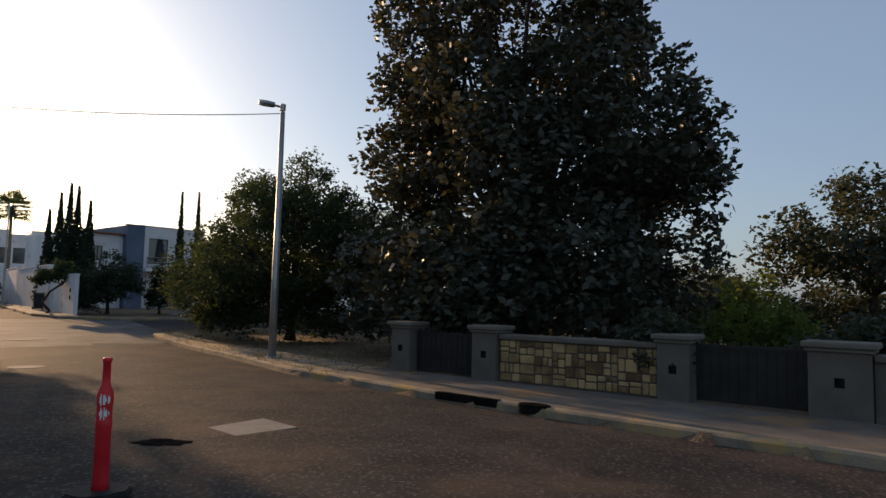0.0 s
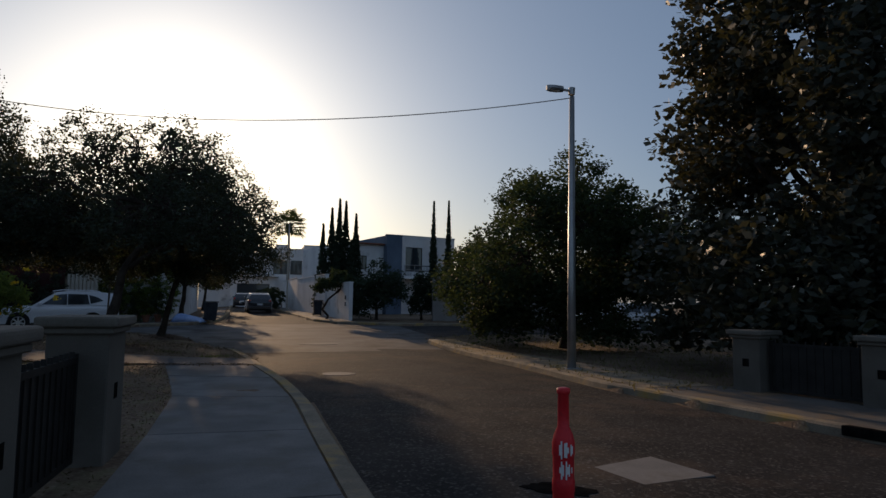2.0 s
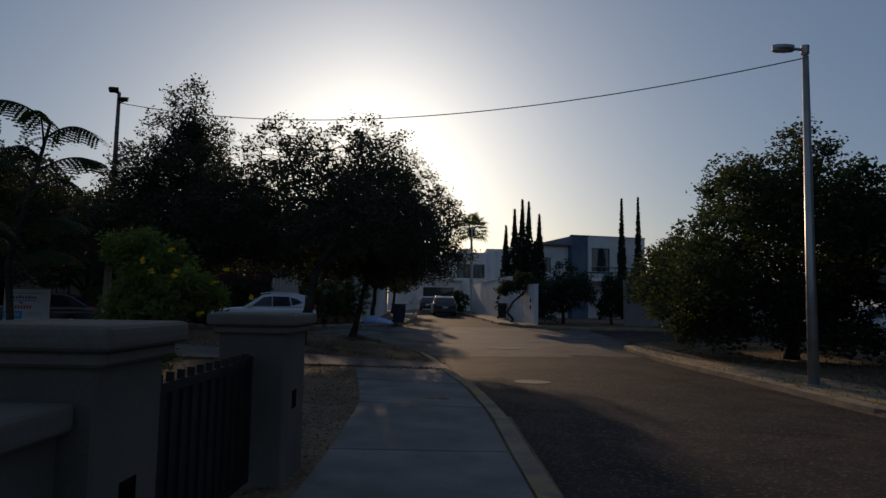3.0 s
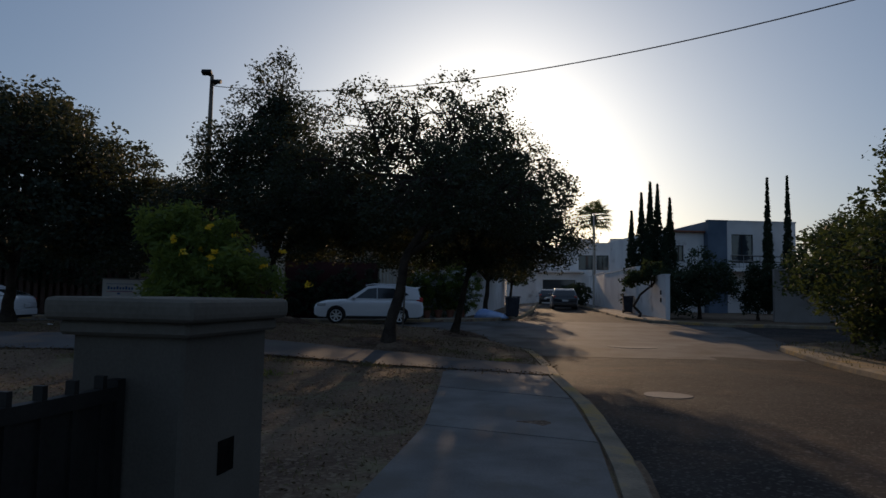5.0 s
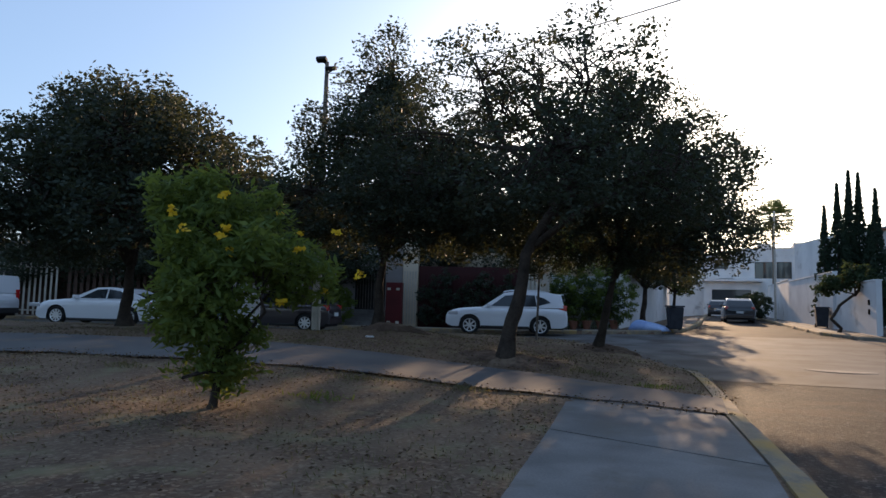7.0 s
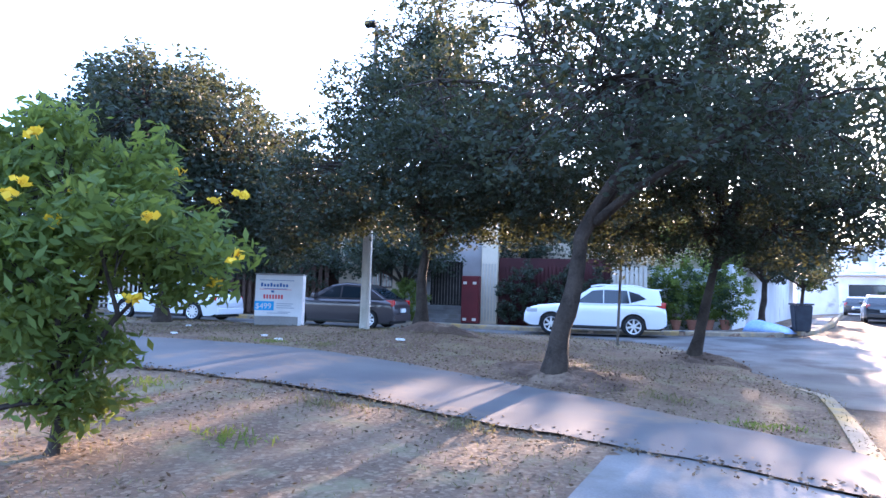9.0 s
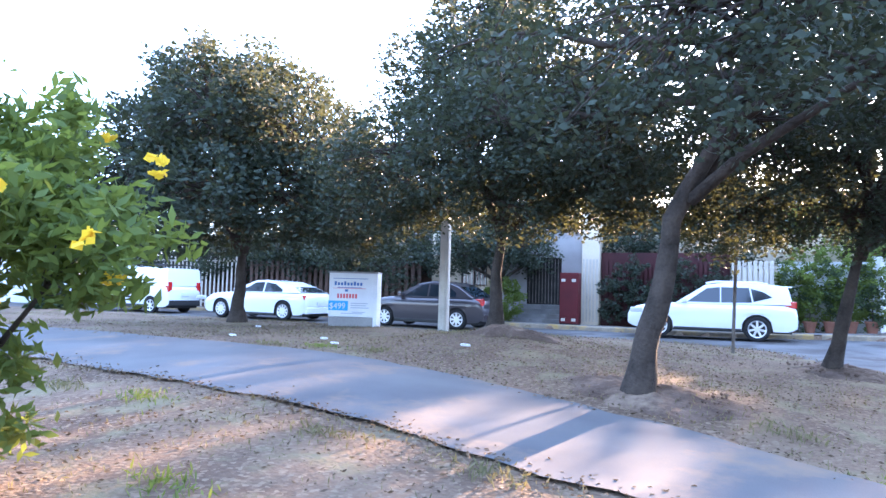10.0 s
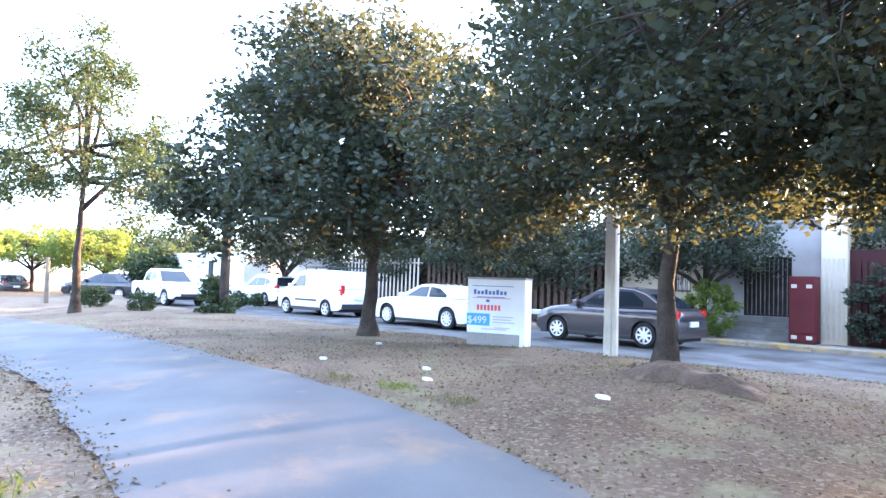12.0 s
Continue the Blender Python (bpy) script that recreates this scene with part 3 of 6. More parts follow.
# ---- street lamp, cable, poles, marker post ----
def street_lamp(x, y):
    e = base("street_lamp", x, y, float(land(x, y)) + 0.012, 0, "tall grey steel street lamp with a flat head", "street lamp")
    part("pole", tube([(0, 0, -0.1), (0.0, 0, 2), (0.02, 0, 6.12)], [0.1, 0.085, 0.058], 14), GALVANISED, e, smooth=True)
    b = bmesh.new()
    box(-0.17, 0.17, -0.17, 0.17, -0.02, 0.025, 0.006, b)
    part("foot_plate", b, GALVANISED, e)
    part("collar", tube([(0.01, 0, 6.16), (0.02, 0, 6.32)], [0.075, 0.075], 14), GALVANISED, e)
    arm = tube([(0.02, 0, 6.24), (-0.12, 0.02, 6.26), (-0.25, 0.03, 6.27)], [0.03, 0.03, 0.03], 8)
    part("arm", arm, GALVANISED, e)
    h = bmesh.new()
    prof = [(-0.2, 0.05), (-0.25, 0.09), (-0.4, 0.12), (-0.53, 0.1), (-0.61, 0.03)]
    rows = []
    for px, w in prof:
        rows.append([h.verts.new((px, yy, zz)) for yy, zz in ((-w, 6.25), (-w * 0.7, 6.32), (w * 0.7, 6.32), (w, 6.25), (w * 0.8, 6.21), (-w * 0.8, 6.21))])
    for a, c in zip(rows, rows[1:]):
        for k in range(6):
            h.faces.new((a[k], a[(k + 1) % 6], c[(k + 1) % 6], c[k]))
    h.faces.new(rows[0])
    h.faces.new(rows[-1])
    part("lamp_head", h, GALVANISED, e, "flat grey lamp head")
    part("lens", box(-0.53, -0.32, -0.07, 0.07, 6.2, 6.21), PLATE, e)
    return e


street_lamp(6.71, 14.82)
PX, PY = -10.38, 23.3


def service_pole(x, y, z):
    e = base("utility_pole", x, y, z, 0, "whitewashed concrete pole carrying floodlights", "utility pole")
    part("shaft", tube([(0, 0, -0.2), (0, 0, 2.55)], [0.125, 0.115], 8), POLE_CONCRETE, e, "chipped whitewashed lower shaft")
    part("upper_shaft", tube([(0, 0, 2.5), (0.02, 0, 7.55)], [0.1, 0.055], 8), LEAN_RUST, e)
    part("conduit", tube([(0.13, -0.06, 0), (0.13, -0.06, 2.3), (0.1, -0.05, 2.7)], [0.022] * 3, 6), CREAM_SLAT, e)
    for dx, dz, tilt in ((-0.1, 7.5, -25), (0.22, 7.2, 25)):
        b = box(-0.15, 0.15, -0.09, 0.09, -0.06, 0.06, 0.02)
        bmesh.ops.transform(b, matrix=pose(dx, -0.1, dz + 0.1, tilt, 0, 10), verts=b.verts[:])
        part("floodlight", b, DARK_METAL, e, "black floodlight")
        part("bracket", tube([(0, 0, dz), (dx, -0.06, dz + 0.05)], [0.025, 0.02], 6), DARK_METAL, e)
    return e


service_pole(PX, PY, float(soil(PX, PY)) - 0.02)


def cable(name, a, c, sag, r, label):
    a, c = Vector(a), Vector(c)
    pts = [a.lerp(c, t) - Vector((0, 0, 4 * sag * t * (1 - t))) for t in np.linspace(0, 1, 34)]
    return tagged(new(name, to_mesh(name, tube(pts, [r] * len(pts), 5), LEAN_RUST)), label, "cable")


cable("overhead_cable", (6.72, 14.83, 6.0), (PX, PY, 7.45), 0.85, 0.012, "thin dark cable slung from the lamp to a pole")


def marker_post(x, y):
    e = base("marker_post", x, y, -0.11, 0, "red plastic lane marker post with worn tape on a rubber foot", "marker post")
    part("foot", prism(blob(0, 0, 0.23, 0.2, 8, 1.0), 0, 0.045, bevel=0.012), RUBBER, e, "black rubber foot")
    part("tube", lathe([(0.062, 0.03), (0.056, 0.1), (0.054, 0.48), (0.058, 0.49), (0.058, 0.54), (0.054, 0.55), (0.054, 0.66), (0.058, 0.67), (0.058, 0.73), (0.048, 0.77), (0.03, 0.81), (0.028, 0.97), (0.034, 0.975), (0.034, 1.0), (0.02, 1.005)], 20), POST_RED, e, smooth=True)
    for z, n in ((0.6, 5), (0.7, 6)):
        b = bmesh.new()
        for k in range(9):
            a0 = -2.4 + k * 0.14
            if (k + n) % 4 == 0:
                continue
            r = 0.0565 if z < 0.65 else 0.0605
            hh = 0.03 + 0.016 * math.sin(k * 2.3 + n)
            q = [b.verts.new((r * math.cos(a), r * math.sin(a), z + s * hh)) for a, s in ((a0, -1), (a0 + 0.14, -1), (a0 + 0.14, 1), (a0, 1))]
            b.faces.new(q)
        part("tape", b, TAPE, e, "worn white reflective tape")
    return e


marker_post(1.48, 4.7)


def thin_post(x, y):
    e = base("sign_post", x, y, float(soil(x, y)), 0, "thin leaning rusty metal post in dry grass", "post")
    part("shaft", tube([(0, 0, -0.1), (0.04, 0, 1.2), (0.1, 0, 2.6)], [0.03, 0.028, 0.028], 8), LEAN_RUST, e)
    part("plate", box(0.06, 0.13, -0.012, 0.012, 2.45, 2.6), LEAN_RUST, e)


thin_post(-4.42, 24.15)


# ---- advertising stand ----
def sign_stand():
    ax, ay, bx, by = -12.48, 21.7, -11.56, 22.33
    rz = math.degrees(math.atan2(by - ay, bx - ax))
    L = math.hypot(bx - ax, by - ay)
    e = base("advertising_stand", ax, ay, float(soil(ax, ay)) - 0.03, rz, "white square advertising stand with blue and red print", "sign")
    part("body", box(0, L, 0, 0.34, 0.26, 1.25, 0.01), SIGN_WHITE, e)
    part("plinth", box(0.005, L - 0.07, 0.01, 0.3, -0.1, 0.258, 0.01), GREY_WALL, e, "grey stained plinth")
    part("side_post", box(L - 0.068, L + 0.02, -0.012, 0.36, -0.1, 1.26, 0.008), SIGN_WHITE, e)
    part("coping", box(-0.02, L + 0.03, -0.02, 0.37, 1.252, 1.285, 0.008), GREY_WALL, e)

    def bars(name, rows, material):
        b = bmesh.new()
        for x, z, w, h in rows:
            box(x, x + w, -0.006, 0.002, z, z + h, 0, b)
        part(name, b, material, e)
    w = L - 0.1
    bars("heading", [(0.13 + k * 0.075, 0.97, 0.05, 0.09 if k % 3 == 0 else 0.065) for k in range(9)] + [(0.1, 1.12, w - 0.2, 0.012), (0.2, 0.915, w * 0.55, 0.014)], SIGN_NAVY)
    bars("emblem", [(0.38, 0.83, 0.07, 0.05)], SIGN_NAVY)
    bars("red_heading", [(0.2 + k * 0.07, 0.68, 0.045, 0.1) for k in range(7)] + [(0.1, 0.9, w - 0.25, 0.01)], SIGN_RED)
    bars("price_panel", [(0.0, 0.4, 0.46, 0.22)], SIGN_BLUE)
    bars("small_print", [(0.52, 0.56, 0.4, 0.02), (0.52, 0.51, 0.36, 0.02), (0.52, 0.46, 0.42, 0.02), (0.3, 0.33, 0.5, 0.018), (0.56, 0.36, 0.3, 0.018)], SIGN_GREY)
    cu = bpy.data.curves.new("price", "FONT")
    cu.body, cu.size, cu.extrude, cu.align_x = "$499", 0.19, 0.002, "CENTER"
    cu.materials.append(SIGN_WHITE)
    t = new("price", cu)
    t.parent = e
    t.matrix_basis = pose(0.21, -0.009, 0.44, 90, 0, 0)
    return e


sign_stand()


# ---- plants ----
def leaves(name, centres, spread_r, count, size, material, rng, flat=0.55, droop=0.0, aspect=2.1):
    """Many small leaves scattered round clump centres, as one mesh."""
    c = np.repeat(np.asarray(centres, float), count, axis=0)
    n = len(c)
    r = np.repeat(np.asarray(spread_r, float) * np.ones(len(centres)), count)[:, None]
    d = rng.normal(size=(n, 3))
    d /= np.linalg.norm(d, axis=1)[:, None]
    p = c + d * r * (rng.random((n, 1)) ** 0.6) * np.array([1, 1, 0.8])
    a = rng.normal(size=(n, 3))
    a[:, 2] = a[:, 2] * flat - droop
    a /= np.linalg.norm(a, axis=1)[:, None]
    b = np.cross(a, rng.normal(size=(n, 3)))
    b /= np.linalg.norm(b, axis=1)[:, None]
    s = size * (0.6 + 0.8 * rng.random((n, 1)))
    a, b = a * s * 0.5, b * s * 0.5 / aspect * 1.15
    v = np.stack([p - a, p + b * 1.0 + a * 0.1, p + a, p - b * 1.0 + a * 0.1], 1).reshape(-1, 3)
    me = bpy.data.meshes.new(name)
    me.vertices.add(n * 4)
    me.vertices.foreach_set("co", v.astype(np.float32).ravel())
    me.loops.add(n * 4)
    me.loops.foreach_set("vertex_index", np.arange(n * 4, dtype=np.int32))
    me.polygons.add(n)
    me.polygons.foreach_set("loop_start", np.arange(n, dtype=np.int32) * 4)
    me.polygons.foreach_set("loop_total", np.full(n, 4, np.int32))
    me.update(calc_edges=True)
    me.materials.append(material)
    return me


def tree(name, x, y, z, trunk, lobes, clumps, per, size, leaf, label, rng_seed, trunk_r=0.15, clump_r=0.34, limb_r=0.07, limbs=True, fork=0.62, twigs=0.3, shell=0.45, flat=0.55, droop=0.0, category="tree", group="", crown_label="", aspect=2.1, taper=0.32):
    """trunk: points from the foot to the fork. lobes: (x, y, z, rx, ry, rz) ellipsoids of the crown about the foot."""
    rng = np.random.default_rng(rng_seed)
    e = base(name, x, y, float(soil(x, y)) if z is None else z, 0, label, category, group)
    pts = [Vector(p) for p in trunk]
    fine = []
    for p, q in zip(pts, pts[1:]):
        for k in range(5):
            c = p.lerp(q, k / 5)
            fine.append(c + Vector((noise.noise(c * 1.6 + Vector((0, 0, rng_seed))), noise.noise(c * 1.6 + Vector((7, 3, rng_seed))), 0)) * min(1, c.z * 3) * trunk_r * 0.4)
    fine.append(pts[-1])
    m = len(fine)
    radii = [trunk_r * (1.0 + 0.38 * max(0, 1 - i / (m * 0.13)) ** 1.6 - taper * i / m) for i in range(m)]
    b = tube([fine[0] - Vector((0, 0, 0.25))] + fine, [radii[0] * 1.12] + radii, 12, wobble=0.18)
    vol = np.array([l[3] * l[4] * l[5] for l in lobes]) ** 0.75
    pick = rng.choice(len(lobes), size=clumps, p=vol / vol.sum())
    d = rng.normal(size=(clumps, 3))
    d /= np.linalg.norm(d, axis=1)[:, None]
    rad = shell + (1 - shell) * rng.random((clumps, 1)) ** 0.7
    L = np.array(lobes)
    centres = L[pick, :3] + d * rad * L[pick, 3:]
    centres = centres[centres[:, 2] > 0.15]
    top = fine[-1]
    if limbs:
        for lb in lobes:
            tip = Vector(lb[:3]) + Vector((0, 0, lb[5] * 0.25))
            top = fine[min(m - 1, int(m * (fork + (1 - fork) * rng.random())))] if taper > 0.5 else fine[-1]
            mid = top.lerp(tip, 0.5) + Vector((*(rng.normal(size=2) * 0.22), -0.12 * (tip - top).length * 0.4))
            line = [top - Vector((0, 0, trunk_r)), top.lerp(mid, 0.5), mid, mid.lerp(tip, 0.5) + Vector((*(rng.normal(size=2) * 0.08), 0.05)), tip]
            tube(line, [limb_r * f for f in (1.35, 1.05, 0.8, 0.5, 0.2)], 7, b, wobble=0.15)
            own = centres[np.linalg.norm((centres - np.array(lb[:3])) / np.array(lb[3:]), axis=1) < 1.05]
            for c in own[: int(len(own) * twigs)]:
                k = 0.35 + 0.65 * rng.random()
                s = line[2].lerp(line[4], k)
                c = Vector(c)
                h = s.lerp(c, 0.5) + Vector((0, 0, 0.08))
                tube([s, h, c], [limb_r * 0.3, limb_r * 0.2, limb_r * 0.07], 5, b, cap=False)
    part("trunk", b, BARK, e, smooth=True)
    part("crown", leaves("crown", centres, clump_r, per, size, leaf, rng, flat, droop, aspect), leaf, e, crown_label)
    return e


def lobe_ring(r, z, n, lr, lz, jitter, seed, cx=0.0, cy=0.0, start=0.0):
    rng = np.random.default_rng(seed)
    out = []
    for k in range(n):
        a = start + 2 * math.pi * k / n + rng.normal() * 0.2
        rr = r * (1 + rng.normal() * jitter)
        out.append((cx + rr * math.cos(a), cy + rr * math.sin(a), z + rng.normal() * jitter * 2, lr * (1 + rng.normal() * jitter), lr * (1 + rng.normal() * jitter), lz * (1 + rng.normal() * jitter)))
    return out


# oaks of the park
tree("oak_tree", -3.4, 18.6, None, [(0, 0, 0), (0.15, 0.06, 0.75), (0.3, 0.12, 1.7), (0.75, 0.2, 2.5), (1.15, 0.3, 3.7)],
     lobe_ring(2.1, 3.0, 7, 1.2, 0.85, 0.12, 1, 0.6, 0.3) + lobe_ring(1.3, 4.2, 6, 1.15, 0.95, 0.12, 2, 0.6, 0.3) + [(0.5, 0.2, 4.75, 0.9, 0.9, 0.8), (-2.3, 0.2, 3.1, 1.1, 1.0, 0.8), (2.6, 0.3, 2.9, 1.0, 1.0, 0.75), (-1.5, -0.6, 3.6, 1.0, 1.0, 0.8)],
     860, 44, 0.074, LEAF_OAK, "dark green oak with a leaning trunk in a dirt mound", 11, 0.132, 0.25, 0.052, group="park oaks", taper=0.62, fork=0.58)
tree("oak_tree", -2.74, 23.2, None, [(0, 0, 0), (0.2, 0, 0.9), (0.45, 0.1, 1.9), (0.6, 0.2, 3.8)],
     lobe_ring(1.9, 3.0, 6, 1.15, 0.9, 0.12, 3, 0.7, 0.5) + lobe_ring(1.2, 4.5, 5, 1.15, 0.95, 0.12, 4, 0.5, 0.4) + [(0.4, 0.3, 5.7, 0.85, 0.85, 0.85), (2.5, 0.2, 3.9, 0.95, 0.95, 0.8), (-2.2, 0.3, 3.7, 1.1, 1.1, 0.9), (-1.2, -0.4, 2.05, 1.0, 0.9, 0.5), (0.3, -0.3, 2.15, 0.9, 0.8, 0.45), (1.4, -0.2, 2.05, 1.1, 0.9, 0.5), (2.5, 0.2, 2.35, 1.1, 0.9, 0.6)],
     1450, 52, 0.078, LEAF_OAK, "dark green oak with a slender leaning trunk", 12, 0.11, 0.32, 0.06, group="park oaks", taper=0.8)
tree("oak_tree", -7.29, 21.25, None, [(0, 0, 0), (0.02, 0, 0.8), (0.1, 0, 1.7), (0.05, 0, 4.4)],
     lobe_ring(2.0, 2.7, 7, 1.2, 0.85, 0.12, 5) + lobe_ring(1.3, 4.0, 6, 1.05, 0.95, 0.12, 6) + lobe_ring(0.5, 5.3, 3, 0.8, 0.95, 0.1, 7) + [(0, 0, 6.4, 0.55, 0.55, 0.8), (2.2, 0, 3.9, 1.0, 1.0, 0.9), (0.9, -0.9, 1.85, 0.9, 0.8, 0.45), (-1.2, -0.6, 1.9, 0.9, 0.8, 0.45), (1.8, 0.3, 2.0, 1.0, 0.9, 0.5), (2.5, 0.8, 2.35, 1.0, 0.9, 0.6)],
     1400, 54, 0.085, LEAF_OAK, "dark green conical oak on an earth mound", 13, 0.13, 0.32, 0.06, group="park oaks", taper=0.8)
tree("oak_tree", -14.33, 20.5, None, [(0, 0, 0), (0.03, 0, 0.9), (0.08, 0, 1.75), (0.0, 0, 4.4)],
     lobe_ring(3.0, 2.9, 9, 1.45, 1.1, 0.12, 8, 0.3) + lobe_ring(2.4, 4.35, 7, 1.45, 1.1, 0.12, 9, 0.2) + lobe_ring(1.1, 5.55, 5, 1.2, 0.9, 0.12, 10, -0.2) + [(3.6, 0.3, 2.5, 1.3, 1.3, 1.0)],
     1750, 44, 0.12, LEAF_OAK, "broad dark green oak beside the side street", 14, 0.17, 0.38, 0.09, group="park oaks", taper=0.8)
tree("young_oak", -24.5, 15.2, None, [(0, 0, 0), (0.35, 0, 1.6), (0.55, 0, 3.2), (0.5, 0, 7.5)],
     lobe_ring(2.6, 4.0, 8, 1.15, 0.8, 0.15, 15, 0.5) + lobe_ring(1.8, 5.5, 6, 1.0, 0.85, 0.15, 16, 0.5) + lobe_ring(0.9, 7.0, 4, 0.9, 0.85, 0.12, 17, 0.5) + [(0.5, 0, 8.2, 0.5, 0.5, 0.8)],
     760, 38, 0.11, LEAF_FINE, "slim young oak with an airy conical crown", 18, 0.14, 0.4, 0.06, group="park oaks", taper=0.8)
def dirt_mound(x, y, rx, ry, h, seed, label):
    """Dug earth heaped round the foot of a tree: a ring of crumbly soil."""
    b = bmesh.new()
    rows = []
    n, m = 40, 12
    for i in range(m + 1):
        t = i / m
        row = []
        for k in range(n):
            a = 2 * math.pi * k / n
            wob = 1 + 0.5 * noise.noise(Vector((math.cos(a) * 1.4, math.sin(a) * 1.4, seed))) + 0.3 * noise.noise(Vector((math.cos(a) * 4.2, math.sin(a) * 4.2, seed)))
            px, py = x + rx * t * wob * math.cos(a), y + ry * t * wob * math.sin(a)
            z = h * math.sin(math.pi * min(1, 0.2 + 0.8 * t)) * (0.55 + 0.45 * math.cos(a + seed))
            z += 0.05 * (1 - t) * noise.noise(Vector((px * 5, py * 5, seed))) + 0.035 * noise.noise(Vector((px * 14, py * 14, seed))) * (1 - t * 0.6)
            row.append(b.verts.new((px, py, float(soil(px, py)) + (0.02 * (1 - t) - 0.004 + max(z, 0.0) if t < 0.98 else -0.05))))
        rows.append(row)
    for i in range(1, m):
        for k in range(n):
            b.faces.new((rows[i][k], rows[i + 1][k], rows[i + 1][(k + 1) % n], rows[i][(k + 1) % n]))
    b.faces.new(rows[1])
    for v in rows[0]:
        b.verts.remove(v)
    rng = np.random.default_rng(seed)
    for _ in range(60):
        a, t = rng.random() * 6.283, 0.3 + 0.8 * rng.random()
        px, py, r = x + rx * t * math.cos(a), y + ry * t * math.sin(a), 0.008 + 0.018 * rng.random() ** 2
        bmesh.ops.create_icosphere(b, subdivisions=1, radius=r, matrix=Matrix.Translation((px, py, float(soil(px, py)) + 0.02 + r * 0.4 + h * 0.3 * max(0, 1 - t))))
    bmesh.ops.recalc_face_normals(b, faces=b.faces[:])
    return tagged(new("dirt_mound", to_mesh("dirt_mound", b, DUG_SOIL)), label, "soil", kind="stuff")


dirt_mound(-3.25, 18.75, 1.15, 0.6, 0.05, 3, "dark red-brown dug earth round the oak trunk")
dirt_mound(-2.6, 23.1, 0.75, 0.6, 0.07, 5, "dark red-brown heap of dug earth beside the oak")
dirt_mound(-6.75, 21.15, 1.0, 0.6, 0.12, 8, "dark red-brown heap of dug earth beside the conical oak")


def feathery_sapling(x, y, h):
    """A thin sapling whose bowed fronds carry rows of tiny leaflets."""
    rng = np.random.default_rng(44)
    e = base("feathery_sapling", x, y, float(soil(x, y)), 0, "slender sapling with arching feathery fronds behind the low wall", "sapling")
    stem = [Vector((0, 0, -0.1)), Vector((0.06, 0.02, h * 0.35)), Vector((0.02, -0.03, h * 0.7)), Vector((0.12, 0.02, h))]
    part("stem", tube(stem, [0.022, 0.018, 0.013, 0.006], 7), BARK, e)
    for k in range(13):
        t = 0.62 + 0.38 * k / 12
        a = k * 2.4
        o = stem[2].lerp(stem[3], (t - 0.62) / 0.38) - Vector((0, 0, 0.02))
        out = Vector((math.cos(a), math.sin(a), 0))
        n = rng.uniform(0.22, 0.32)
        rachis = [o + out * n * s + Vector((0, 0, n * (1.0 * s - 0.75 * s * s))) for s in np.linspace(0, 1, 15)]
        b = tube(rachis, [0.005 - 0.0002 * q for q in range(15)], 5, cap=False)
        side = Vector((-out.y, out.x, 0))
        for q in range(2, 15):
            for sg in (-1, 1):
                d = (side * sg * 0.8 + out * 0.5 + Vector((0, 0, -0.35))).normalized()
                ln = 0.1 * (1.1 - 0.04 * q) * rng.uniform(0.75, 1.1)
                for m in range(7):
                    c = rachis[q] + d * ln * (m + 1) / 7 - Vector((0, 0, 0.03 * (m / 7) ** 2))
                    w = out * 0.022
                    g = d * 0.008
                    for u in (-1, 1):
                        b.faces.new([b.verts.new(p) for p in (c, c + w * u * 0.5 + g, c + w * u, c + w * u * 0.5 - g)])
        me = bpy.data.meshes.new("frond")
        b.to_mesh(me)
        b.free()
        me.materials.append(LEAF_FINE)
        part("frond", me, LEAF_FINE, e)
    return e


feathery_sapling(-1.85, 5.5, 2.0)

# flowering shrub
tree("flowering_shrub", -4.6, 13.25, None, [(0, 0, 0), (0.03, 0, 0.2), (0.05, 0.0, 0.4)],
     lobe_ring(0.46, 1.42, 7, 0.36, 0.38, 0.14, 19) + [(-0.2, 0, 1.9, 0.48, 0.48, 0.42), (0.55, 0.5, 1.36, 0.44, 0.42, 0.3), (-0.4, -0.2, 2.1, 0.3, 0.3, 0.3), (0.0, 0, 0.7, 0.42, 0.42, 0.5), (0.1, 0.1, 0.25, 0.3, 0.3, 0.25)],
     330, 44, 0.1, LEAF_BRIGHT, "bright green flowering shrub with yellow trumpet blossoms", 20, 0.045, 0.19, 0.02, category="shrub", flat=0.7, droop=0.35, aspect=3.4)
shrub = [o for o in bpy.data.objects if o.name == "flowering_shrub"][0]
rng = np.random.default_rng(5)
blossom = np.array([(0.7 + rng.normal() * 0.5, rng.normal() * 0.6, 1.75 + rng.normal() * 0.35) for _ in range(16)])
part("blossoms", leaves("blossoms", blossom, 0.06, 12, 0.05, PETAL, rng, 0.6, 0.0, 1.2), PETAL, shrub, "yellow trumpet blossoms")

# ---- big trees across the street ----
tree("magnolia_tree", 13.0, 12.6, 0.0, [(0, 0, 0), (0, 0, 1.0), (0.05, 0, 2.2)],
     lobe_ring(3.6, 2.2, 10, 1.4, 1.7, 0.1, 21) + lobe_ring(3.45, 4.7, 9, 1.45, 1.4, 0.12, 22) + lobe_ring(2.95, 7.0, 9, 1.35, 1.25, 0.16, 23) + lobe_ring(2.6, 9.3, 7, 1.3, 1.25, 0.18, 24, -0.2) + lobe_ring(2.2, 11.2, 6, 1.3, 1.2, 0.16, 25, -0.3) + [(-3.2, -1.5, 1.4, 1.6, 1.6, 1.3), (1.4, -3.7, 4.3, 1.4, 1.4, 1.2)],
     2700, 34, 0.21, LEAF_BIG, "huge dark broad-leaved evergreen tree behind the wall", 26, 0.4, 0.5, 0.1, twigs=0.02, shell=0.5)
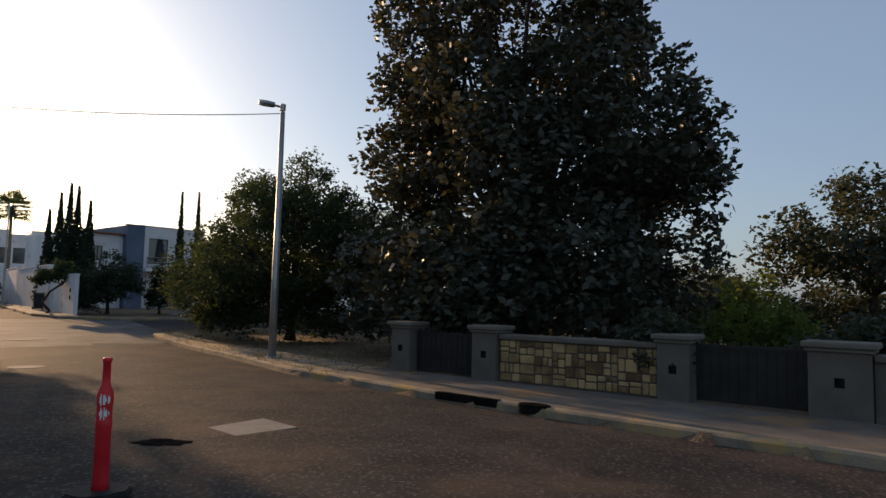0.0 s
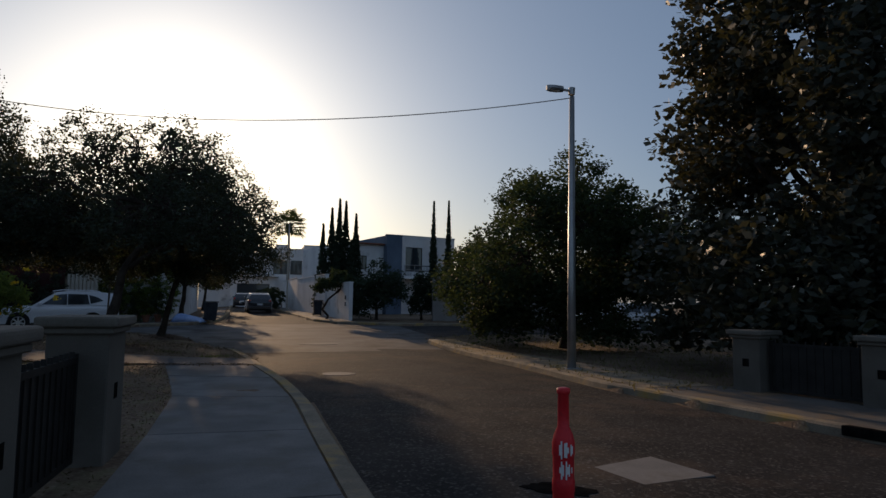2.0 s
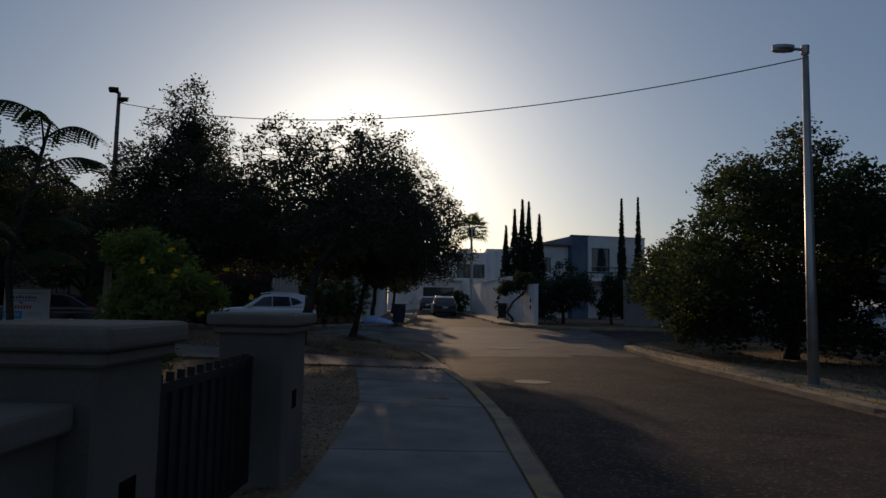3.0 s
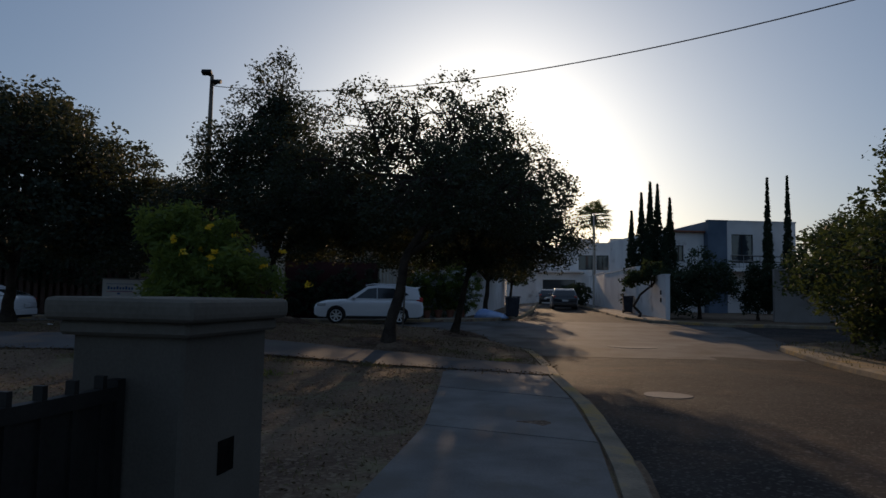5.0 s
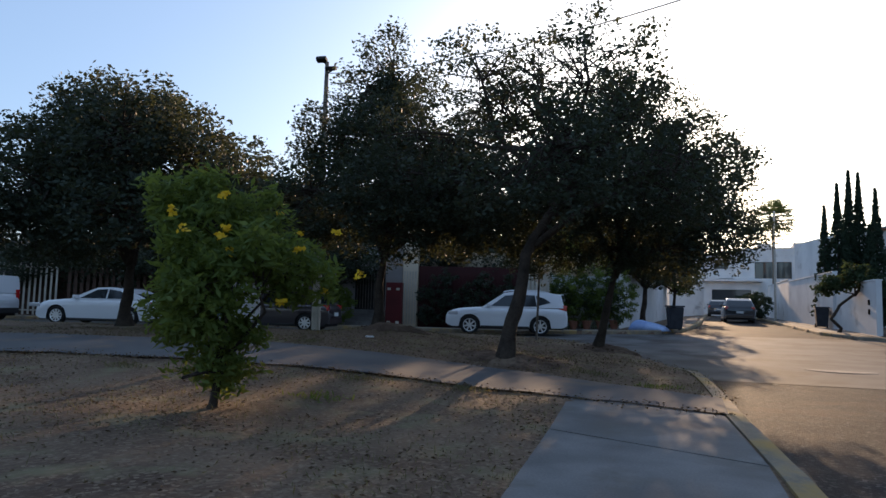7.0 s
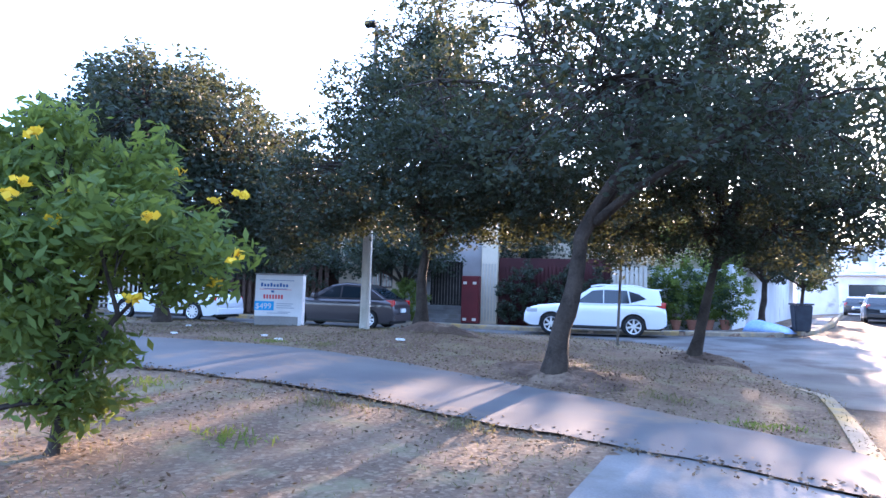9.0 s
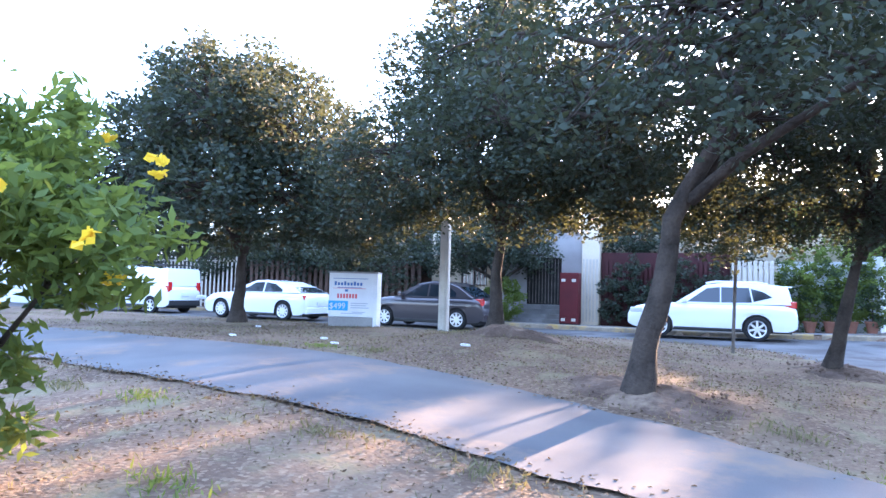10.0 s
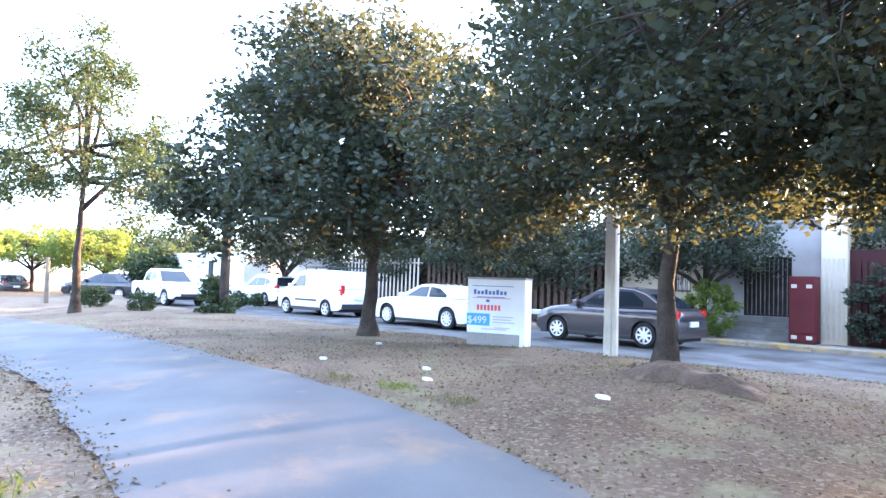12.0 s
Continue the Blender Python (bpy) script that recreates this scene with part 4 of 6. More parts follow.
tree("mesquite_tree", 10.1, 21.9, 0.0, [(0, 0, 0), (0.1, 0, 0.8), (0.1, 0, 1.6)],
     lobe_ring(2.7, 2.6, 8, 1.5, 1.4, 0.14, 27) + lobe_ring(1.8, 4.4, 6, 1.35, 1.1, 0.14, 28) + [(0.5, 0, 5.9, 1.0, 1.0, 0.9), (2.6, -0.5, 3.7, 1.2, 1.2, 1.0), (-2.4, -0.5, 1.2, 1.1, 1.1, 0.9), (-2.0, 1.0, 1.2, 1.1, 1.1, 0.9), (-1.1, -1.9, 1.7, 1.0, 1.0, 0.7), (0.2, -2.2, 0.5, 1.0, 0.8, 0.35), (1.6, -2.4, 0.5, 1.0, 0.8, 0.4), (1.2, -1.8, 2.0, 1.2, 1.0, 0.6), (2.4, -1.4, 1.9, 1.0, 1.0, 0.7), (-0.5, -1.5, 1.0, 1.5, 1.0, 0.8), (1.0, 0, 1.0, 1.5, 1.4, 0.8), (-2.2, 0.2, 0.7, 1.2, 1.2, 0.6)],
     1800, 40, 0.13, LEAF_FINE, "feathery green mesquite tree on the verge", 30, 0.16, 0.42, 0.07)
tree("mesquite_tree", 8.6, 26.4, 0.1, [(0, 0, 0), (0.1, 0, 0.6), (0.1, 0, 1.2)],
     lobe_ring(1.2, 1.9, 5, 0.95, 0.9, 0.14, 31) + [(0, 0, 2.9, 0.9, 0.9, 0.6)],
     260, 40, 0.13, LEAF_FINE, "light green bushy tree on the verge", 32, 0.1, 0.36, 0.04)
tree("mesquite_tree", 14.5, 21.5, 0.0, [(0, 0, 0), (0.1, 0, 0.8), (0.1, 0, 1.6)],
     lobe_ring(1.7, 3.0, 6, 1.2, 1.0, 0.14, 33) + [(0, 0, 4.4, 1.1, 1.1, 0.8)],
     420, 36, 0.13, LEAF_FINE, "feathery green mesquite tree on the verge", 34, 0.14, 0.42, 0.07)
tree("garden_tree", 22.0, 7.5, 0.0, [(0, 0, 0), (0, 0, 1.0), (0.05, 0, 2.0)],
     lobe_ring(2.2, 3.0, 6, 1.3, 1.0, 0.14, 35) + [(0, 0, 4.6, 1.3, 1.3, 0.9), (1.5, -2.5, 3.5, 1.8, 1.8, 1.2)],
     520, 34, 0.17, LEAF_OAK, "airy green garden tree behind the wall", 36, 0.15, 0.5, 0.07)
tree("garden_shrub", 18.0, 9.0, 0.0, [(0, 0, 0), (0, 0, 0.3), (0, 0, 0.6)],
     lobe_ring(1.2, 1.0, 5, 0.9, 0.7, 0.14, 37) + [(0, 0, 1.8, 0.7, 0.7, 0.6)],
     220, 34, 0.13, LEAF_BRIGHT, "yellow-green garden shrub behind the wall", 38, 0.06, 0.3, 0.03, category="shrub")
for k, (x, y, s, h) in enumerate(((14.5, 4.5, 1.0, 1.3), (17.5, 3.0, 1.2, 1.8), (21, 2.0, 1.4, 2.0), (24, 9.5, 1.8, 2.3), (20.5, 11.5, 1.6, 2.4), (19.5, 16.5, 2.2, 3.0), (26, 16, 2.4, 3.4), (26, 1, 2.0, 2.6))):
    tree("garden_shrub", x, y, 0.0, [(0, 0, 0), (0, 0, 0.3), (0, 0, 0.6)],
         lobe_ring(s, h * 0.4, 5, s * 0.8, h * 0.45, 0.14, 40 + k) + [(0, 0, h * 0.75, s * 0.8, s * 0.8, h * 0.3)],
         int(170 * s), 30, 0.15, LEAF_OAK, "dark green garden shrub behind the wall", 50 + k, 0.06, 0.36, 0.03, category="shrub", group="garden shrubs", limbs=False)
# plant that hangs over the stone wall
tree("wall_plant", 9.95, 5.9, 0.0, [(0, 0, 0), (0, 0, 0.3), (0, 0, 0.5)], [(-0.1, 0, 0.55, 0.4, 0.5, 0.5), (0, 0.1, 1.0, 0.35, 0.45, 0.3)], 70, 40, 0.11, LEAF_OAK, "dark bush growing over the stone wall", 60, 0.04, 0.24, 0.02, category="shrub", limbs=False)

# ---- trees beyond the junction and round the houses ----
tree("street_tree", -3.8, 39.8, 0.45, [(0, 0, 0), (0.1, 0, 0.9), (0.15, 0, 1.7)],
     lobe_ring(1.8, 2.9, 6, 1.2, 1.0, 0.12, 61) + [(0.2, 0, 4.4, 1.4, 1.4, 1.0)],
     430, 40, 0.14, LEAF_OAK, "dark green street tree on the pavement", 62, 0.13, 0.4, 0.07)
tree("street_tree", -4.3, 46.0, 0.55, [(0, 0, 0), (0.1, 0, 0.9), (0.15, 0, 1.7)],
     lobe_ring(1.6, 3.0, 5, 1.2, 1.1, 0.12, 63) + [(0, 0, 4.3, 1.2, 1.2, 0.9)],
     300, 36, 0.16, LEAF_OAK, "dark green street tree on the pavement", 64, 0.13, 0.42, 0.07)
tree("street_tree", -3.9, 58, 0.7, [(0, 0, 0), (0.1, 0, 0.9), (0.15, 0, 1.7)],
     lobe_ring(1.2, 2.6, 5, 1.0, 0.9, 0.12, 65) + [(0, 0, 3.6, 1.0, 1.0, 0.8)],
     160, 34, 0.18, LEAF_FINE, "small green street tree on the pavement", 66, 0.12, 0.42, 0.06)
tree("leaning_tree", 3.85, 38.4, None, [(0, 0, 0), (0.1, 0, 0.18), (-0.22, 0, 0.55), (0.05, 0, 1.1), (0.6, 0, 1.55)],
     [(0.0, 0, 2.0, 0.6, 0.5, 0.35), (0.9, 0, 2.1, 0.8, 0.6, 0.4), (0.5, 0, 2.5, 0.5, 0.5, 0.25), (-0.5, 0, 1.7, 0.4, 0.35, 0.2)],
     110, 34, 0.13, LEAF_FINE, "small twisted street tree before a white wall", 67, 0.07, 0.24, 0.03)


def cypress(x, y, z, h, r, seed):
    rng = np.random.default_rng(seed)
    e = base("cypress_tree", x, y, z, 0, "tall narrow dark cypress behind the white wall", "tree", "cypresses")
    part("trunk", tube([(0, 0, -0.2), (0, 0, h * 0.7)], [0.12, 0.03], 8), BARK, e)
    n = int(1000 * h / 7)
    t = rng.random(n) ** 0.9
    rr = r * np.clip(1 - t, 0, 1) ** 1.05 * np.clip(t * 9 + 0.25, 0, 1) * (0.35 + 0.65 * rng.random(n))
    a = rng.random(n) * 2 * math.pi
    c = np.stack([rr * np.cos(a), rr * np.sin(a), 0.1 + t * (h - 0.35)], 1)
    part("crown", leaves("crown", c, 0.05 + 0.05 * (1 - t), 9, 0.15, LEAF_CYPRESS, rng, 2.5, -1.2, 3.0), LEAF_CYPRESS, e)
    return e


for k, (x, y, h, r) in enumerate(((4.3, 46.0, 6.3, 0.75), (4.87, 46.0, 7.4, 0.85), (5.4, 46.2, 8.1, 0.85), (5.85, 46.4, 8.0, 0.85), (6.5, 46.0, 7.1, 0.85), (5.15, 45.4, 5.0, 0.9), (6.1, 45.3, 5.2, 0.9))):
    cypress(x, y, 0.42, h, r, 70 + k)
cypress(12.55, 48.1, 0.5, 8.5, 0.55, 80)
cypress(13.85, 48.6, 0.5, 8.7, 0.55, 81)


def palm(x, y, z, h):
    e = base("palm_tree", x, y, z, 0, "tall slim fan palm behind a white wall", "tree")
    part("trunk", tube([(0, 0, -0.2), (0.05, 0, h * 0.5), (0, 0, h)], [0.19, 0.14, 0.12], 10, wobble=0.1), PALM_BARK, e)
    rng = np.random.default_rng(90)
    b = bmesh.new()
    o = Vector((0, 0, h))
    for k in range(40):
        a, el = k * 2.39996, math.asin(-0.5 + 1.46 * (k + 0.5) / 40)
        d = Vector((math.cos(a) * math.cos(el), math.sin(a) * math.cos(el), math.sin(el)))
        s = o + d * rng.uniform(0.95, 1.3) - Vector((0, 0, 0.1))
        tube([o, s], [0.03, 0.02], 4, b, cap=False)
        side = d.cross(Vector((0, 0, 1))).normalized()
        up = side.cross(d)
        for j in range(11):
            g = math.radians(-75 + 150 * j / 10)
            w = d * math.cos(g) + side * math.sin(g)
            reach = rng.uniform(1.0, 1.35) * (0.65 + 0.35 * math.cos(g))
            m = s + w * reach * 0.55 + up * 0.05
            tip = s + w * reach - Vector((0, 0, 0.22 * reach))
            q = (side * math.cos(g) - d * math.sin(g)) * 0.075
            b.faces.new([b.verts.new(p) for p in (s, m + q, tip, m - q)])
    for k in range(26):
        a = k * 2.4
        s = o + Vector((math.cos(a) * 0.25, math.sin(a) * 0.25, -0.1))
        tip = s + Vector((math.cos(a) * 0.2, math.sin(a) * 0.2, -rng.uniform(0.5, 0.9)))
        q = Vector((-math.sin(a), math.cos(a), 0)) * 0.09
        b.faces.new([b.verts.new(p) for p in (s + q, tip, s - q)])
    me = bpy.data.meshes.new("crown")
    b.to_mesh(me)
    b.free()
    me.materials.append(LEAF_PALM)
    part("crown", me, LEAF_PALM, e)
    return e


palm(3.2, 70, 0.7, 8.2)


def hedge_ball(x, y, z, r, seed, leaf, label, h=1.0):
    rng = np.random.default_rng(seed)
    n = int(80 * r * r / 0.4)
    d = rng.normal(size=(n, 3))
    d /= np.linalg.norm(d, axis=1)[:, None]
    c = d * np.array([r, r, r * h]) * (0.65 + 0.35 * rng.random((n, 1))) + np.array([0, 0, r * h])
    c = c[c[:, 2] > 0.02]
    ob = new("bush", leaves("bush", c, 0.16, 44, 0.085, leaf, rng))
    ob.location = (x, y, z)
    return tagged(ob, label, "bush")


for k in range(4):
    hedge_ball(0.75 + 0.3 * k, 63.5 - 2.2 * k, 0.62, 0.85, 100 + k, LEAF_CYPRESS, "clipped round dark green bush on the pavement", 1.05)


# ---- houses ----
def wall_box(name, x0, x1, y0, y1, z0, z1, material, parent, holes=()):
    """A wall slab along x, with openings (x0, x1, z0, z1) right through it."""
    b = bmesh.new()
    xs = sorted({x0, x1, *[h[0] for h in holes], *[h[1] for h in holes]})
    zs = sorted({z0, z1, *[h[2] for h in holes], *[h[3] for h in holes]})
    for a, c in zip(xs, xs[1:]):
        for d, f in zip(zs, zs[1:]):
            if not any(h[0] <= (a + c) / 2 <= h[1] and h[2] <= (d + f) / 2 <= h[3] for h in holes):
                box(a, c, y0, y1, d, f, 0, b)
    bmesh.ops.remove_doubles(b, verts=b.verts[:], dist=0.0005)
    return part(name, b, material, parent)


def window(x0, x1, z0, z1, y, parent, frame_material=DARK_METAL):
    """A window in a wall whose outer face is at y, seen from -y."""
    b = bmesh.new()
    t = 0.05
    for a in ((x0, x0 + t, z0, z1), (x1 - t, x1, z0, z1), (x0, x1, z0, z0 + t), (x0, x1, z1 - t, z1), ((x0 + x1) / 2 - t / 2, (x0 + x1) / 2 + t / 2, z0, z1)):
        box(a[0], a[1], y + 0.06, y + 0.12, a[2], a[3], 0, b)
    w = part("window", b, frame_material, parent)
    part("pane", box(x0 + t, x1 - t, y + 0.08, y + 0.095, z0 + t, z1 - t), WINDOW_GLASS, w)
    return w


def house(name, x, y, z, rz, parts, windows, label, roofs=(), material=WHITE_WALL):
    e = base(name, x, y, z, rz, label, "house")
    for x0, x1, y0, y1, z0, z1, m in parts:
        holes = [h for h in windows if x0 < h[0] and h[1] < x1 and z0 < h[2] and h[3] < z1 and abs(h[4] - y0) < 0.01]
        wall_box("wall", x0, x1, y0, y0 + 0.25, z0, z1, m, e, [h[:4] for h in holes])
        part("wall", box(x0, x0 + 0.25, y0 + 0.25, y1, z0, z1), m, e)
        part("wall", box(x1 - 0.25, x1, y0 + 0.25, y1, z0, z1), m, e)
        part("wall", box(x0 + 0.25, x1 - 0.25, y1 - 0.25, y1, z0, z1), m, e)
        part("roof", box(x0 + 0.25, x1 - 0.25, y0 + 0.25, y1 - 0.25, z1 - 0.3, z1 - 0.12), CONCRETE, e)
        part("parapet", box(x0 - 0.04, x1 + 0.04, y0 - 0.04, y0 + 0.28, z1, z1 + 0.08), m, e)
    for h in windows:
        window(*h[:4], h[4], e)
    for x0, x1, y0, y1, z0, z1, m in roofs:
        part("ledge", box(x0, x1, y0, y1, z0, z1, 0.02), m, e)
    return e


# far end of the street
house("white_house", -6, 80, 0.9, 0,
      [(0, 6.2, 0, 9, -0.5, 5.8, WHITE_WALL), (6.2, 11.5, -1.2, 9, -0.5, 6.3, WHITE_WALL), (11.5, 17, 0.4, 9, -0.5, 6.9, WHITE_WALL), (3.5, 8.2, -4, -1.25, -0.5, 2.9, WHITE_WALL)],
      [(1.0, 2.2, 3.6, 4.8, 0), (4.4, 5.6, 4.4, 5.3, 0), (8.0, 9.6, 3.4, 5.0, -1.2), (9.9, 11.2, 3.4, 5.0, -1.2), (12.5, 13.4, 4.2, 5.6, 0.4), (4.2, 7.6, 0.6, 2.2, -4)],
      "two-storey white house with flat roofs and dark windows", [(3.0, 8.6, -4.6, -1.3, 2.95, 3.15, WHITE_WALL), (8.3, 9.6, 1, 2, 6.3, 7.0, WHITE_WALL), (4.6, 6.6, -0.5, 0, 3.4, 3.55, WHITE_WALL)])
house("white_house", -16.5, 83, 0.9, 0, [(0, 9.5, 0, 9, -0.5, 6.2, WHITE_WALL)], [(1.5, 3.0, 3.6, 4.9, 0), (5.5, 7.2, 3.6, 4.9, 0), (5.5, 7.2, 0.6, 2.0, 0)], "two-storey white house with flat roofs and dark windows")
# behind the cypresses
slate_house = house("white_house", 5.6, 47.6, 0.4, 14,
      [(0, 3.4, 0, 8, -0.4, 5.0, WHITE_WALL), (3.4, 4.6, -0.6, 7, -0.4, 5.7, BLUE_WALL), (4.6, 9.5, 0.2, 8, -0.4, 5.8, WHITE_WALL)],
      [(1.5, 2.1, 3.2, 4.2, 0), (5.3, 6.7, 3.2, 5.0, 0.2), (7.4, 8.8, 0.3, 2.3, 0.2)],
      "two-storey white house with a slate blue tower", [(4.6, 9.7, -1.0, 0.2, 2.6, 2.8, WHITE_WALL), (-0.1, 3.5, -0.25, 0, 5.0, 5.12, TERRACOTTA)])
rail = bmesh.new()
for z in (3.2, 3.55):
    tube([(4.7, -0.9, z), (9.6, -0.9, z)], [0.025, 0.025], 6, rail)
for k in range(12):
    tube([(4.75 + 0.44 * k, -0.9, 2.79), (4.75 + 0.44 * k, -0.9, 3.55)], [0.016, 0.016], 6, rail)
part("balcony_rail", rail, DARK_METAL, slate_house, "dark metal balcony rail")


def balcony_rail(x, y, z, rz, L):
    e = base("balcony_rail", x, y, z, rz, "thin pale metal balcony railing", "railing")
    for zz in (0.1, 0.45, 0.8):
        part("rail", tube([(0, 0, zz), (L, 0, zz)], [0.02, 0.02], 6), GALVANISED, e)
    for k in range(int(L / 0.8) + 1):
        part("baluster", tube([(k * 0.8, 0, 0.0), (k * 0.8, 0, 0.82)], [0.018, 0.018], 6), GALVANISED, e)


c14, s14 = math.cos(math.radians(14)), math.sin(math.radians(14))
balcony_rail(5.6 + 4.65 * c14 + 0.95 * s14, 47.6 + 4.65 * s14 - 0.95 * c14, 0.4 + 2.8, 14, 4.8)


def plot_wall(name, pts, h, thick, material, label):
    """A boundary wall along points."""
    for (x0, y0), (x1, y1) in zip(pts, pts[1:]):
        L = math.hypot(x1 - x0, y1 - y0)
        z = float(land(x0, y0))
        e = base(name, x0, y0, z, math.degrees(math.atan2(y1 - y0, x1 - x0)), label, "wall", kind="structure")
        part("panel", box(0, L, -thick / 2, thick / 2, -0.6, h, 0.01), material, e)
        part("coping", box(0, L, -thick / 2 - 0.03, thick / 2 + 0.03, h + 0.001, h + 0.06, 0.01), material, e)


plot_wall("wall_white", [(4.9, 36.4), (4.4, 42.5)], 2.0, 0.2, WHITE_WALL, "plain white boundary wall with two dark vents")
plot_wall("wall_white_tall", [(4.3, 42.7), (3.3, 54), (2.7, 66)], 2.55, 0.2, WHITE_WALL, "taller plain white boundary wall")
for zz in (0.85, 1.2):
    ob = new("wall_vent", to_mesh("wall_vent", box(-0.02, 0.02, -0.11, 0.11, -0.1, 0.1, 0.01), HOLE_SHADE))
    ob.matrix_basis = pose(4.725, 37.27, 0.33 + zz, 0, 0, 4.7)
    tagged(ob, "small dark square wall vent", "vent")
# dark hedge and garage front of the corner house
for k, (x, y) in enumerate(((9.3, 38.6), (10.6, 38.2))):
    tree("garden_shrub", x, y, 0.45, [(0, 0, 0), (0, 0, 0.3), (0, 0, 0.6)], [(0, 0, 0.9, 0.8, 0.7, 0.8), (0.1, 0, 1.9, 0.6, 0.6, 0.7)], 150, 36, 0.13, LEAF_CYPRESS, "tall dark green shrub before the house", 116 + k, 0.06, 0.32, 0.03, category="shrub", limbs=False)
tree("garden_tree", 6.6, 38.2, None, [(0, 0, 0), (0, 0, 0.5), (0, 0, 1.0)], lobe_ring(1.0, 1.5, 5, 0.9, 1.0, 0.1, 110) + [(0, 0, 2.6, 0.8, 0.8, 0.7)], 260, 36, 0.14, LEAF_CYPRESS, "round dark green garden tree by the gate", 111, 0.1, 0.36, 0.04)
plot_wall("wall_garage", [(9.6, 37.2), (22, 38.5)], 2.3, 0.2, GREY_WALL, "grey garage front wall")
tree("street_tree", 12.5, 35.6, 0.45, [(0, 0, 0), (0, 0, 1.0), (0.1, 0, 2.0)], lobe_ring(1.4, 3.0, 5, 1.1, 1.0, 0.12, 112) + [(0, 0, 4.0, 1.0, 1.0, 0.8)], 260, 36, 0.15, LEAF_FINE, "green street tree by the garage front", 113, 0.12, 0.4, 0.06)


def street_pole(x, y, h):
    e = base("street_pole", x, y, float(land(x, y)), 0, "thin pale street pole on the pavement", "pole")
    part("shaft", tube([(0, 0, -0.1), (0, 0, h)], [0.07, 0.05], 10), POLE_CONCRETE, e)
    part("cap", lathe([(0.06, h), (0.07, h + 0.03), (0.03, h + 0.08)], 10), GALVANISED, e)


street_pole(2.5, 55, 6.9)


def wheelie_bin(x, y, z, rz, label="dark plastic rubbish bin on the pavement"):
    e = base("rubbish_bin", x, y, z, rz, label, "bin")
    b = bmesh.new()
    lo = [(-0.22, -0.24), (0.22, -0.24), (0.22, 0.24), (-0.22, 0.24)]
    v0 = [b.verts.new((px, py, 0.04)) for px, py in lo]
    v1 = [b.verts.new((px * 1.28, py * 1.25, 0.9)) for px, py in lo]
    b.faces.new(v0[::-1])
    b.faces.new(v1)
    for k in range(4):
        b.faces.new((v0[k], v0[(k + 1) % 4], v1[(k + 1) % 4], v1[k]))
    bmesh.ops.bevel(b, geom=b.edges[:], offset=0.03, segments=2, affect="EDGES")
    part("body", b, BIN_DARK, e)
    part("lid", box(-0.31, 0.31, -0.33, 0.32, 0.905, 0.96, 0.02, None, 2), BIN_DARK, e)
    for s in (-1, 1):
        w = tube([(s * 0.2, 0.22, 0.09), (s * 0.27, 0.22, 0.09)], [0.09, 0.09], 12)
        part("wheel", w, RUBBER, e)


wheelie_bin(3.8, 43.2, 0.42, 0)
wheelie_bin(-2.05, 35.6, 0.27, 20)


def folded_sheet(x, y, z):
    rng = np.random.default_rng(3)
    b = bmesh.new()
    n, m = 16, 10
    g = []
    for i in range(n):
        row = []
        for j in range(m):
            a, t = i / (n - 1), j / (m - 1)
            px, py = (a - 0.5) * 1.5, (t - 0.5) * 0.8
            h = 0.42 * max(0, 1 - (2 * t - 1) ** 2) ** 0.6 * max(0, 1 - (2 * a - 1) ** 4) ** 0.5 * (1.15 - 0.7 * a)
            row.append(b.verts.new((px, py + 0.05 * math.sin(a * 9), h + 0.03 * rng.random() * (h > 0.05))))
        g.append(row)
    for i in range(n - 1):
        for j in range(m - 1):
            b.faces.new((g[i][j], g[i + 1][j], g[i + 1][j + 1], g[i][j + 1]))
    b.faces.new([g[i][0] for i in range(n)] + [g[n - 1][j] for j in range(1, m)] + [g[i][m - 1] for i in range(n - 2, -1, -1)] + [g[0][j] for j in range(m - 2, 0, -1)])
    ob = new("folded_sheet", to_mesh("folded_sheet", b, TARP, True))
    ob.matrix_basis = pose(x, y, z, 0, 0, -15)
    tagged(ob, "pale blue sheet bundled on the pavement by the bin", "bundle")


folded_sheet(-3.0, 35.4, 0.22)

# ---- house fronts along the side street ----
RZ = math.degrees(math.atan2(US.y, US.x))
VF = 4.2


def front(u, v, name, label, category, group="", kind="", dz=0.0):
    x, y = street(u, v)
    return base(name, x, y, float(land(x, y)) + dz, RZ, label, category, group, kind)


def front_wall(name, u0, u1, v, h, thick, material, label, holes=()):
    e = front(u0, v, name, label, "wall", kind="structure")
    wall_box("panel", 0, u1 - u0, 0, thick, -0.5, h, material, e, [(a - u0, c - u0, z0, z1) for a, c, z0, z1 in holes])
    return e


def slat_fence(u0, u1, v, h, pitch, width, material, label, rails=(0.25, -0.2), group="street fences"):
    e = front(u0, v, "fence", label, "fence", group)
    L = u1 - u0
    for k, z in enumerate((rails[0], h + rails[1])):
        part("rail", box(0, L, -0.02, 0.02, z - 0.03, z + 0.03), material, e)
    me = to_mesh("slat", box(-width / 2, width / 2, -0.045, -0.022, 0.05, h, 0.004), material)
    n = int(L / pitch)
    for k in range(n):
        ob = part("slat", me, material, e)
        ob.location = (pitch * (k + 0.5), 0, 0.02 * math.sin(k * 3.7))
    return e


